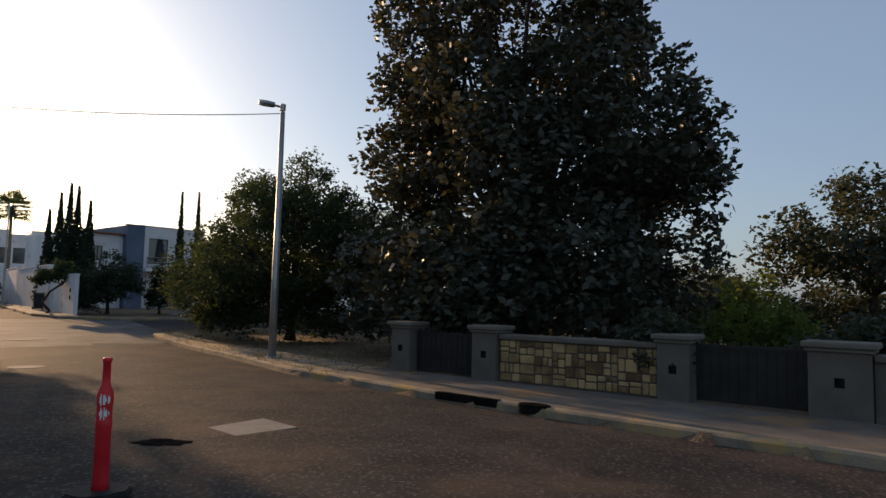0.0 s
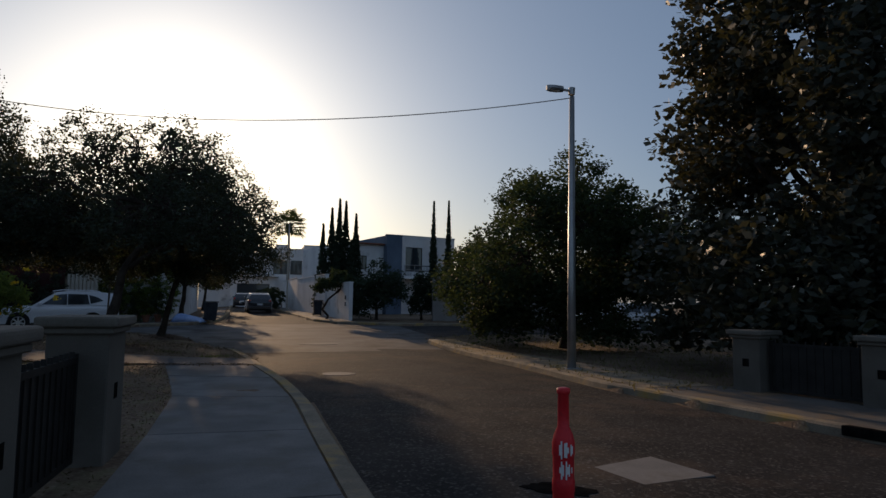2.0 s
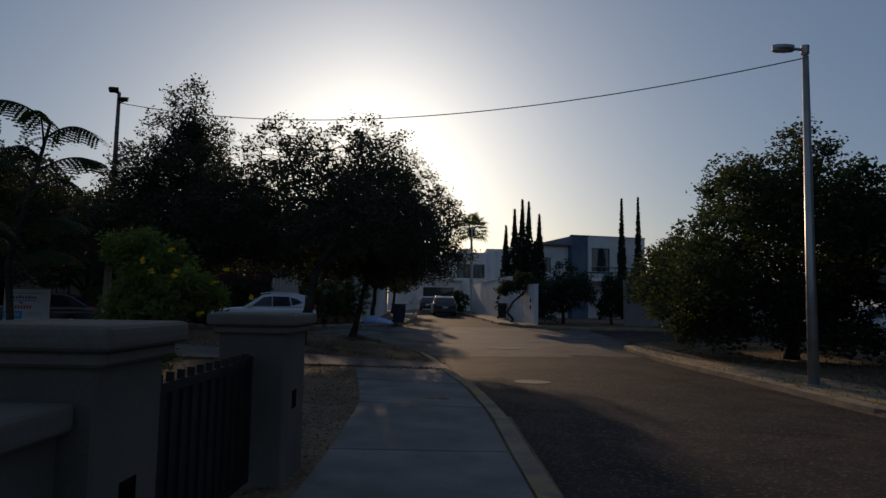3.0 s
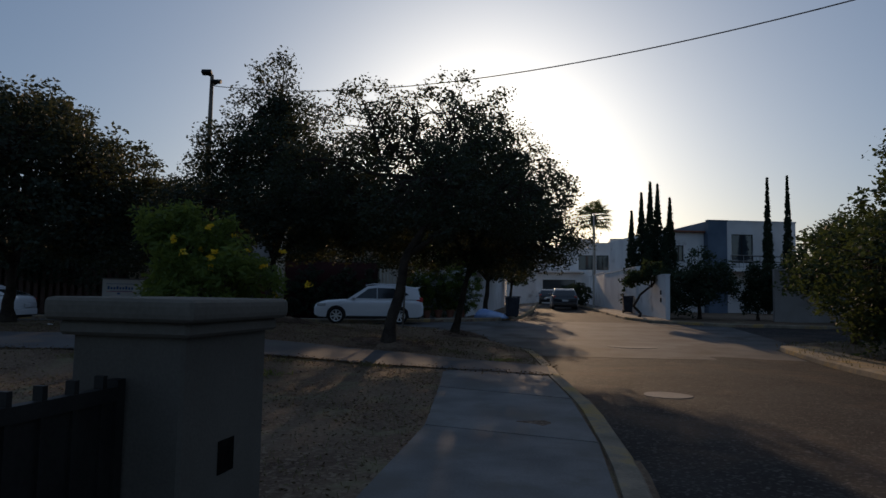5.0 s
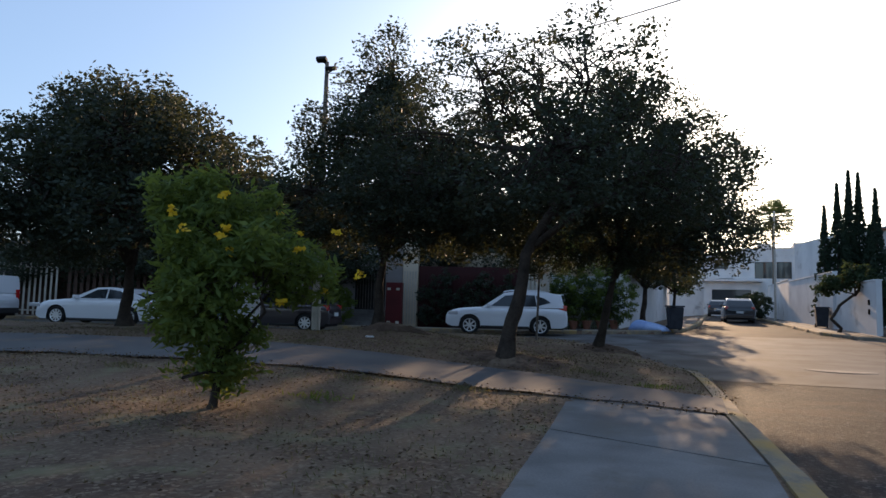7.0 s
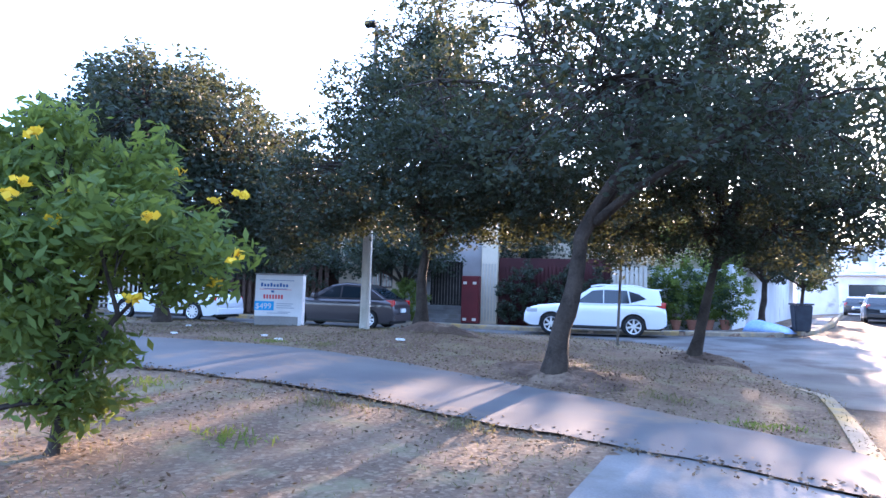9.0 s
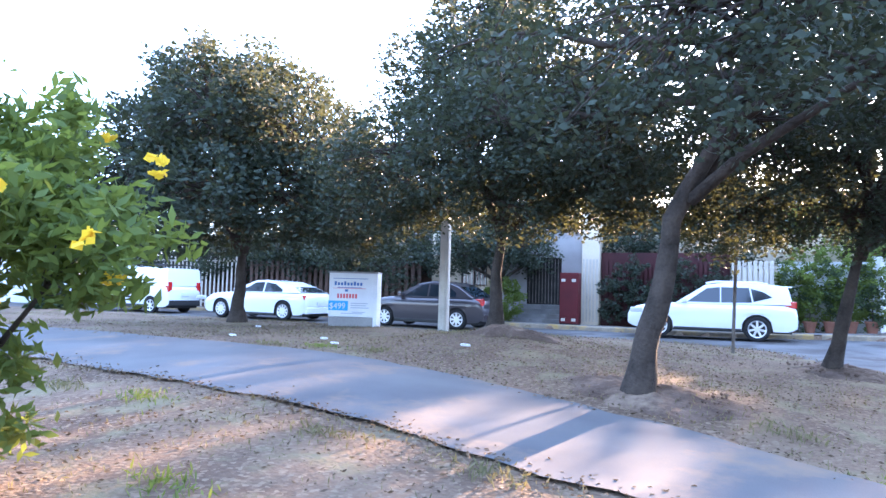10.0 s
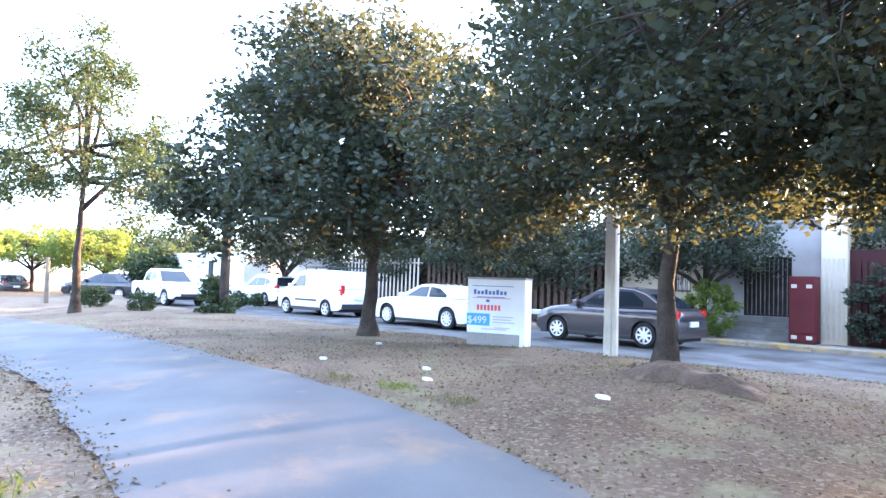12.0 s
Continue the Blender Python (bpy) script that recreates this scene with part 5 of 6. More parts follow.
front_wall("wall_front", -7.6, -4.4, VF, 3.2, 0.25, GREY_WALL, "pale grey house front with a barred doorway", [(-6.55, -5.2, 0.66, 2.4)])
front_wall("wall_cream", -10.6, -7.6, VF + 0.1, 3.4, 0.25, CREAM_WALL, "cream house front with a barred window", [(-9.3, -8.2, 1.3, 2.3)])
pw = front(-9.3, VF + 0.1, "window_1", "dark window with reddish bars", "window", kind="structure")
window(0, 1.1, 1.3, 2.3, 0, pw)
for k in range(7):
    part("bar", tube([(0.1 + 0.15 * k, -0.03, 1.25), (0.1 + 0.15 * k, -0.03, 2.35)], [0.012, 0.012], 6), RED_PAINT, pw)
stair = front(-6.7, VF - 0.9, "entrance_steps", "pale concrete entrance steps before the doorway", "steps", kind="structure")
for k in range(4):
    part("step", box(0, 1.75, 0.22 * k, 0.895, 0.165 * k + (0.0 if k else -0.2), 0.165 * (k + 1), 0.008), CONCRETE, stair)
door = front(-6.55, VF + 0.08, "door_1", "dark barred double door under a flat arch", "door", kind="structure")
b = bmesh.new()
for a in ((0, 0.06, 0.66, 2.4), (1.29, 1.35, 0.66, 2.4), (0.06, 1.29, 2.33, 2.4), (0.06, 1.29, 0.66, 0.73), (0.645, 0.705, 0.73, 2.33)):
    box(a[0], a[1], 0, 0.05, a[2], a[3], 0, b)
part("door_frame", b, DARK_METAL, door)
part("door_panel", box(0.06, 1.29, 0.055, 0.07, 0.73, 2.33), DARK_METAL, door)
for k in range(10):
    part("bar", box(0.1 + 0.122 * k, 0.118 + 0.122 * k, -0.02, -0.001, 0.7, 2.36), LEAN_RUST, door)


def red_cabinet(u, v):
    e = front(u, v, "meter_cabinet", "dark red metal cabinet with two pale lamps", "cabinet")
    part("body", box(-0.33, 0.33, -0.22, 0.22, 0.05, 1.82, 0.015), RED_PAINT, e)
    part("door", box(-0.3, 0.3, -0.24, -0.222, 0.3, 1.77, 0.004), RED_PAINT, e)
    for z in (1.55, 0.18):
        for x in (-0.19, 0.18):
            part("reflector", box(x - 0.07, x + 0.07, -0.256, -0.222 if z < 0.3 else -0.242, z - 0.05, z + 0.05, 0.01), CREAM_SLAT, e)
    part("foot", box(-0.31, 0.31, -0.2, 0.2, -0.05, 0.048), DARK_METAL, e)


red_cabinet(-4.6, VF - 1.0)
col = front(-4.1, VF, "gate_pier", "tall cream house pier with vertical ribs", "pier", kind="structure")
part("shaft", box(-0.32, 0.32, -0.14, 0.4, -0.4, 4.2, 0.012), CREAM_WALL, col)
for k in range(5):
    part("rib", box(-0.27 + 0.12 * k, -0.21 + 0.12 * k, -0.165, -0.142, 0.1, 2.35), CREAM_SLAT, col)
# garage red is darker than the cabinet's because shade is in the colour
front_wall("wall_red", -3.76, 0.5, VF + 0.1, 2.6, 0.2, SHADED_RED, "red garage front darkened for shade")
g = front(-3.6, VF + 0.02, "garage_gate", "red garage gate with upright ribs, darkened for shade", "gate")
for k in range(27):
    part("slat", box(0.15 * k, 0.15 * k + 0.11, -0.03, 0.0, 0.08, 2.3), SHADED_RED, g)
slat_fence(0.55, 1.95, VF - 0.2, 2.3, 0.16, 0.12, CREAM_SLAT, "pale slatted screen behind the parked car")
front_wall("wall_corner", 1.95, 4.8, VF + 0.6, 2.3, 0.2, WHITE_WALL, "white garden wall at the corner")
sx, sy = street(4.7, VF + 0.6)
plot_wall("wall_corner_side", [(sx, sy), (sx + 0.4, sy + 9), (sx - 0.2, sy + 24)], 2.3, 0.2, WHITE_WALL, "white garden wall along the main street")
rngh = np.random.default_rng(8)
for k in range(5):
    x, y = street(2.25 + 0.55 * k, VF - 0.3)
    z = float(land(x, y))
    e = base("potted_plant", x, y, z, 0, "leafy green plant in a terracotta pot", "plant", "potted plants")
    part("pot", lathe([(0.13, 0.0), (0.19, 0.3), (0.21, 0.31), (0.21, 0.36), (0.17, 0.36), (0.16, 0.32)], 14), TERRACOTTA, e)
    c = rngh.normal(size=(34, 3)) * np.array([0.22, 0.2, 0.42]) + np.array([0, 0, 1.15])
    part("foliage", leaves("foliage", c, 0.2, 34, 0.1, LEAF_BRIGHT if k % 2 else LEAF_FINE, rngh), LEAF_BRIGHT, e)
    part("stem", tube([(0, 0, 0.3), (0.02, 0, 1.0)], [0.02, 0.012], 6), BARK, e)
tree("garden_tree", *street(3.2, VF + 2.2), 0.2, [(0, 0, 0), (0, 0, 1.0), (0, 0, 1.8)], lobe_ring(1.3, 2.8, 5, 1.0, 0.9, 0.12, 120) + [(0, 0, 3.8, 0.9, 0.9, 0.7)], 240, 38, 0.12, LEAF_BRIGHT, "light green garden tree over the wall", 121, 0.1, 0.34, 0.05)
for k, (u, v, h) in enumerate(((-2.6, VF + 2.0, 4.6), (0.2, VF + 2.2, 4.2), (-8.6, VF + 2.2, 5.4), (-5.6, VF + 2.4, 5.2))):
    x, y = street(u, v)
    tree("garden_tree", x, y, 0.0, [(0, 0, 0), (0, 0, 1.0), (0, 0, 1.8)], lobe_ring(1.3, h * 0.65, 5, 1.1, 1.0, 0.12, 122 + k) + [(0, 0, h * 0.85, 1.0, 1.0, 0.7)], 260, 36, 0.13, LEAF_OAK, "dark green garden tree over the house fronts", 124 + k, 0.12, 0.38, 0.05)
for k in range(8):
    x, y = street(-3.35 + 0.5 * k, VF - 0.5)
    hedge_ball(x, y, float(land(x, y)) + 0.02, 0.46, 130 + k, LEAF_OAK, "tall dark bush before the red front", 2.0 + 0.45 * (k % 3))
for k in range(4):
    x, y = street(2.4 + 0.8 * k, VF + 0.05)
    hedge_ball(x, y, float(land(x, y)) + 0.02, 0.62, 136 + k, LEAF_BRIGHT, "light green hedge bush behind the pots", 2.1)
# added trees close the sky gap and filter sun; u=5.0 is out of sight
for k, (u, f) in enumerate(((-7.0, 1.0), (-3.6, 1.0), (-0.4, 0.95), (2.6, 0.93), (-10.6, 1.0), (5.0, 0.84))):
    x, y = street(u, VF + 5.2)
    tree("garden_tree", x, y, 0.0, [(0, 0, 0), (0, 0, 1.2), (0, 0, 2.4)], lobe_ring(1.8, 4.0 * f, 6, 1.4, 1.4 * f, 0.12, 210 + k) + lobe_ring(0.8, 5.9 * f, 3, 1.3, 1.0 * f, 0.12, 215 + k), int(620 * f ** 3), 34, 0.16, LEAF_OAK, "dense dark tree added behind the houses to filter the sun", 220 + k, 0.14, 0.44, 0.05, group="garden trees")
x, y = street(-6.95, 2.8)
hedge_ball(x, y, float(land(x, y)) + 0.02, 0.8, 140, LEAF_BRIGHT, "bright green round bush beside the pavement", 1.05)
x, y = street(-7.45, 3.4)
tree("street_tree", x, y, float(land(x, y)), [(0, 0, 0), (0.05, 0, 0.8), (0.1, 0, 1.5)], lobe_ring(1.4, 2.7, 6, 1.15, 0.85, 0.12, 141) + [(0, 0, 3.7, 0.9, 0.9, 0.7)], 400, 40, 0.12, LEAF_OAK, "dark green street tree before the cream house", 142, 0.13, 0.36, 0.06)
slat_fence(-19.8, -10.7, VF - 0.3, 2.2, 0.3, 0.17, BROWN_SLAT, "dark brown slatted fence under the trees")
slat_fence(-26.5, -19.9, VF - 0.5, 2.4, 0.26, 0.1, CREAM_SLAT, "cream barred fence under the trees")
front_wall("wall_behind_fence", -27, -10.6, VF + 1.2, 2.6, 0.2, BROWN_SLAT, "dark brown wall behind the fence")
for k, (u, v, h, s) in enumerate(((-11.8, 4.9, 4.6, 1.5), (-14.8, 5.0, 5.2, 1.7), (-18.0, 5.0, 5.0, 1.7), (-21.5, 5.0, 4.8, 1.6), (-25.0, 5.0, 4.6, 1.5), (-13.2, 8.0, 6.0, 2.0), (-20, 8.5, 6.0, 2.0))):
    x, y = street(u, v)
    tree("garden_tree", x, y, float(land(x, y)), [(0, 0, 0), (0.05, 0, 0.9), (0.1, 0, 1.7)], lobe_ring(s, h * 0.5, 5, s * 0.85, h * 0.22, 0.12, 150 + k) + [(0, 0, h * 0.75, s * 0.8, s * 0.8, h * 0.2)], int(200 * s), 36, 0.14, LEAF_OAK, "dense dark garden tree hanging over the fence", 160 + k, 0.13, 0.42, 0.06, group="garden trees")
x, y = street(-29.0, 2.6)
tree("street_tree", x, y, float(land(x, y)), [(0, 0, 0), (-0.1, 0, 0.9), (-0.1, 0, 1.6)], lobe_ring(1.6, 3.2, 6, 1.2, 0.9, 0.12, 170) + [(0, 0, 4.6, 1.1, 1.1, 0.8)], 380, 38, 0.13, LEAF_OAK, "dark green street tree beside the van", 171, 0.17, 0.4, 0.08)

# house volumes added behind the fronts to block the low sun
hx, hy = street(-10.6, VF + 0.4)
house("low_house", hx, hy, 0.0, RZ, [(0, 6.4, 0, 7, -0.4, 3.5, GREY_WALL), (6.5, 14.9, 0.8, 8, -0.4, 3.3, CREAM_WALL)], [], "single-storey house volume added behind the street fronts for shade")
hx, hy = street(-27, VF + 3.0)
house("low_house", hx, hy, -0.2, RZ, [(0, 15.5, 0, 8, -0.4, 3.9, GREY_WALL)], [], "single-storey house volume added behind the dark fence for shade")
# added house that shades the main street
house("white_house", -13.0, 47.0, 0.4, 0, [(0, 8.2, 0, 16, -0.4, 5.6, WHITE_WALL)], [(2, 3.4, 3.2, 4.4, 0)], "two-storey white house added behind the garden wall for shade")

# low white building and street end to the west
e = house("white_house", *street(-42.5, 1.9), -0.35, RZ, [(0, 10.5, 0, 8, -0.4, 3.0, WHITE_WALL)], [(1.2, 2.4, 1.5, 2.5, 0), (6.3, 7.0, 1.5, 2.6, 0)], "low white single-storey house with small windows")
front_wall("wall_white_west", -31.8, -27, VF, 2.6, 0.2, WHITE_WALL, "white garden wall beside the fence")
# three of these take the brighter leaf to put sunlight into their colour
for k, (x, y, h, s) in enumerate(((-52, 16.5, 4.8, 2.2), (-47.5, 19.8, 3.6, 1.5), (-58, 12, 5, 2.4), (-56, 22, 6, 2.6), (-62, 17, 6, 2.6), (-50, 9, 4.5, 2.0), (-60, 5, 5.5, 2.6))):
    tree("street_tree", x, y, -0.2, [(0, 0, 0), (0.05, 0, 0.9), (0.1, 0, 1.7)], lobe_ring(s, h * 0.6, 5, s * 0.8, h * 0.2, 0.12, 180 + k) + [(0, 0, h * 0.8, s * 0.8, s * 0.8, h * 0.18)], int(120 * s), 32, 0.22, LEAF_BRIGHT if k in (0, 2, 5) else LEAF_FINE, "green street tree at the end of the side street", 190 + k, 0.15, 0.5, 0.07, group="street trees")
for k, (x, y, r) in enumerate(((-24.0, 17.0, 0.4), (-27.5, 15.7, 0.5), (-31.5, 21.4, 0.45), (-33.2, 22.6, 0.4))):
    hedge_ball(x, y, float(soil(x, y)) - 0.02, r, 200 + k, LEAF_FINE, "low green bush on the verge", 0.75)
tree("garden_shrub", -22.6, 18.9, 0.0, [(0, 0, 0), (0, 0, 0.3), (0, 0, 0.6)], [(0, 0, 0.5, 0.55, 0.5, 0.5), (-0.25, 0, 1.0, 0.35, 0.35, 0.35)], 70, 36, 0.13, LEAF_FINE, "leafy green bush at the foot of a pole", 205, 0.03, 0.24, 0.02, category="shrub")
e = base("utility_pole", -22.4, 19.1, -0.05, 0, "weathered brown wooden pole behind a bush", "utility pole")
part("shaft", tube([(0, 0, -0.2), (0.03, 0, 3.6)], [0.15, 0.13], 9, wobble=0.1), BARK, e)
e = base("tree_stake", -34.5, 14.0, 0, 0, "thin pale leaning trunk by the street", "post")
part("shaft", tube([(0, 0, -0.1), (0.5, 0, 1.9)], [0.1, 0.07], 8), PALM_BARK, e)


# ---- vehicles ----
def wheel(parent, x, y, r, spokes=7, width=0.2):
    w = part("wheel", tube([(x, y - width / 2, r), (x, y - width / 2 + 0.03, r), (x, y + width / 2 - 0.03, r), (x, y + width / 2, r)], [r * 0.9, r, r, r * 0.9], 28), RUBBER, parent, smooth=False)
    s = 1 if y > 0 else -1
    b = bmesh.new()
    face = y + s * (width / 2 + 0.004)
    for k in range(spokes):
        a = 2 * math.pi * k / spokes
        q = box(-0.03, 0.03, -0.012, 0.012, 0.03, r * 0.64, 0.006)
        bmesh.ops.transform(q, matrix=Matrix.Translation((x, face, r)) @ Matrix.Rotation(a, 4, "Y"), verts=q.verts[:])
        merge(b, q)
    tube([(x, face - s * 0.02, r), (x, face + s * 0.012, r)], [0.065, 0.055], 14, b)
    n = 28
    ring = [[b.verts.new((x + rr * math.cos(2 * math.pi * k / n), face + s * o, r + rr * math.sin(2 * math.pi * k / n))) for k in range(n)] for rr, o in ((r * 0.6, 0.0), (r * 0.69, 0.012), (r * 0.7, -0.01))]
    for p, q in zip(ring, ring[1:]):
        for k in range(n):
            b.faces.new((p[k], p[(k + 1) % n], q[(k + 1) % n], q[k]))
    part("rim", b, ALLOY, w)
    d = tube([(x, face - s * 0.03, r), (x, face - s * 0.012, r)], [r * 0.66, r * 0.66], 20)
    part("brake_disc", d, TRIM_BLACK, w)
    return w


def car(name, label, paint, L, W, H, belt, hood, wheel_x, r, cabin, glass, sill=0.24, group="parked cars", nose=0.0, tail=0.0, rear_box=None, pillars=(), spokes=7, clad=False, van=False, bed=None):
    """Front at -x. cabin: side outline of the cabin (x, z) from windscreen foot round to the rear; glass: outlines of its side windows."""
    e = base(name, 0, 0, 0, 0, label, "car", group)
    f, k = -L / 2, L / 2
    fx, rx = wheel_x
    zc = r
    ar = r * 1.17
    tx = [f, f + 0.06, f + 0.2 + nose, f + 0.5, cabin[0][0] - 0.25, cabin[0][0] + 0.05, cabin[-1][0] - 0.02, k - 0.12 - tail, k - 0.04, k]
    tz = [hood - 0.33, hood - 0.2, hood - 0.11, hood - 0.04, hood + (belt - hood) * 0.6, belt, belt, belt, belt - 0.07, belt - 0.22]
    if cabin[-1][0] > k - 0.3:
        tx[6] = k - 0.35
    xs = np.unique(np.concatenate([np.linspace(f, k, 40), np.linspace(fx - ar, fx + ar, 15), np.linspace(rx - ar, rx + ar, 15), tx]))
    b = bmesh.new()
    rows = []
    for x in xs:
        zt = float(np.interp(x, tx, tz))
        zb = sill + 0.12 * max(0.0, (abs(x) - (L / 2 - 0.3)) / 0.3) ** 2
        for c in (fx, rx):
            if abs(x - c) < ar:
                zb = max(zb, zc + math.sqrt(ar * ar - (x - c) ** 2))
        zb = min(zb, zt - 0.1)
        end = max(0.0, (abs(x) - (L / 2 - 0.6)) / 0.6)
        full = W / 2 * (1 - 0.14 * end ** 2.2)
        ring = []
        for q in range(9):
            z = zb + (zt - zb) * q / 8
            t = max(0.0, (z - (zt - 0.13)) / 0.13)
            ring.append((full - 0.075 * t * t - 0.03 * max(0.0, (0.5 - z) / 0.3) + 0.012 * math.exp(-((z - zt + 0.22) / 0.05) ** 2), z))
        prof = [(-w, z) for w, z in ring] + [(-ring[-1][0] * 0.6, zt + 0.014), (0, zt + 0.02), (ring[-1][0] * 0.6, zt + 0.014)] + [(w, z) for w, z in ring[::-1]]
        rows.append([b.verts.new((x, y, z)) for y, z in prof])
    for p, q in zip(rows, rows[1:]):
        for t in range(len(p) - 1):
            b.faces.new((p[t], p[t + 1], q[t + 1], q[t]))
    b.faces.new(rows[0])
    b.faces.new(rows[-1][::-1])
    body = part("body", b, paint, e, smooth=True)

    def cabin_half(z):
        t = (z - belt) / (H - belt)
        return W / 2 - 0.06 - (0.05 if van else 0.17) * t
    b = bmesh.new()
    ring = [[b.verts.new((x, s * cabin_half(z), z)) for x, z in cabin] for s in (-1, 1)]
    m = len(cabin)
    b.faces.new(ring[0])
    b.faces.new(ring[1][::-1])
    for i in range(m):
        b.faces.new((ring[0][i], ring[0][(i + 1) % m], ring[1][(i + 1) % m], ring[1][i]))
    top = [ed for ed in b.edges if abs(ed.verts[0].co.y - ed.verts[1].co.y) < 0.3 and min(v.co.z for v in ed.verts) > belt + 0.02]
    bmesh.ops.bevel(b, geom=top, offset=0.05, segments=3, affect="EDGES")
    bmesh.ops.triangulate(b, faces=[q for q in b.faces if len(q.verts) > 4])
    part("roof", b, paint, e)
    for s in (-1, 1):
        for outline in glass:
            b = bmesh.new()
            o, i_ = [], []
            for x, z in outline:
                y = s * cabin_half(z)
                o.append(b.verts.new((x, y + s * 0.006, z)))
                i_.append(b.verts.new((x, y - s * 0.02, z)))
            b.faces.new(o)
            b.faces.new(i_[::-1])
            for q in range(len(o)):
                b.faces.new((o[q], o[(q + 1) % len(o)], i_[(q + 1) % len(o)], i_[q]))
            part("side_window", b, CAR_GLASS, e)

    def screen(p, q, nm, inset=0.1):
        b = bmesh.new()
        (x0, z0), (x1, z1) = p, q
        nx, nz = (z1 - z0), -(x1 - x0)
        ln = math.hypot(nx, nz)
        sg = -1 if nm == "windscreen" else 1
        nx, nz = nx / ln, nz / ln
        if nx * sg < 0:
            nx, nz = -nx, -nz
        pts = []
        for x, z in ((x0 + (x1 - x0) * 0.06, z0 + (z1 - z0) * 0.06), (x0 + (x1 - x0) * 0.93, z0 + (z1 - z0) * 0.93)):
            w = cabin_half(z) - inset
            pts.append(((x, -w, z), (x, w, z)))
        out = [Vector(pts[0][0]), Vector(pts[0][1]), Vector(pts[1][1]), Vector(pts[1][0])]
        d = Vector((nx, 0, nz))
        lo = [b.verts.new(v - d * 0.02) for v in out]
        hi = [b.verts.new(v + d * 0.006) for v in out]
        b.faces.new(hi)
        b.faces.new(lo[::-1])
        for q2 in range(4):
            b.faces.new((lo[q2], lo[(q2 + 1) % 4], hi[(q2 + 1) % 4], hi[q2]))
        part(nm, b, CAR_GLASS, e)
    screen(cabin[0], cabin[1], "windscreen")
    if not van:
        screen(cabin[-1], cabin[-2], "rear_window")
    for x in wheel_x:
        for s in (-1, 1):
            wheel(e, x, s * (W / 2 - 0.11), r, spokes)
    part("underbody", box(f + 0.15, k - 0.15, -W / 2 + 0.12, W / 2 - 0.12, sill - 0.05, belt - 0.15), TRIM_BLACK, e)
    for s in (-1, 1):
        part("sill_strip", box(fx + ar, rx - ar, s * (W / 2 - 0.035) - 0.02, s * (W / 2 - 0.035) + 0.02, sill - 0.02, sill + (0.14 if clad else 0.05), 0.008), TRIM_BLACK, e)
        b = box(f + 0.06, f + 0.42, -0.05, 0.05, hood - 0.27, hood - 0.13, 0.03, None, 2)
        bmesh.ops.transform(b, matrix=pose(0.0, s * (W / 2 - 0.16), 0, 0, 0, s * 14 * -1), verts=b.verts[:])
        part("headlight", b, LAMP_CLEAR, e)
        if rear_box:
            x0, x1, z0, z1 = rear_box
            b = box(x0, x1, s * (W / 2 - 0.19) - 0.1, s * (W / 2 - 0.19) + 0.085, z0, z1, 0.025, None, 2)
            part("tail_light", b, LAMP_RED, e)
        part("wing_mirror", box(cabin[0][0] + 0.22, cabin[0][0] + 0.36, s * (W / 2 + 0.02) - 0.09, s * (W / 2 + 0.02) + 0.09, belt + 0.02, belt + 0.15, 0.03, None, 2), paint, e)
        for hx in pillars:
            part("door_handle", box(hx - 0.1, hx + 0.1, s * (W / 2 - 0.018) - 0.02, s * (W / 2 - 0.018) + 0.02, belt - 0.16, belt - 0.12, 0.008), paint, e)
    part("front_bumper_grille", box(f - 0.012, f + 0.05, -W / 2 + 0.35, W / 2 - 0.35, sill + 0.08, sill + 0.24, 0.02), TRIM_BLACK, e)
    part("rear_bumper", box(k - 0.08, k + 0.035, -W / 2 + 0.13, W / 2 - 0.13, sill + 0.05, sill + 0.27, 0.03, None, 2), TRIM_BLACK if (clad or van) else paint, e)
    part("number_plate", box(k + 0.0, k + 0.045, -0.2, 0.2, belt - 0.4, belt - 0.27), PLATE, e)
    return e


def put(e, u, v, dz=0.0, turn=0.0):
    x, y = street(u, v)
    e.matrix_basis = pose(x, y, float(land(x, y)) - 0.128 + dz, 0, 0, RZ + turn)
    return e


suv = car("suv", "white sport utility vehicle parked at the kerb", PAINT_WHITE, 4.69, 1.82, 1.7, 1.05, 1.02, (-1.42, 1.29), 0.36,
          [(-0.98, 1.04), (-0.1, 1.62), (0.4, 1.69), (1.5, 1.67), (2.1, 1.6), (2.22, 1.08)],
          [[(-0.62, 1.1), (-0.06, 1.52), (0.3, 1.56), (0.3, 1.1)], [(0.33, 1.1), (0.33, 1.56), (1.08, 1.55), (1.16, 1.12)], [(1.2, 1.14), (1.13, 1.53), (1.46, 1.44), (1.7, 1.28)]],
          0.3, nose=0.04, tail=0.02, rear_box=(2.0, 2.32, 0.98, 1.18), pillars=(0.2, 1.1), clad=True)
part("spoiler", box(1.95, 2.22, -0.6, 0.6, 1.57, 1.615, 0.02, None, 2), PAINT_WHITE, suv)
for s in (-1, 1):
    part("roof_rail", tube([(-0.1, s * 0.6, 1.68), (0.2, s * 0.6, 1.735), (1.3, s * 0.6, 1.725), (1.6, s * 0.6, 1.67)], [0.018] * 4, 6), ALLOY, suv)
put(suv, 0.05, 1.25, 0.03, 3)
suv.matrix_basis = suv.matrix_basis @ Matrix.Scale(0.95, 4)
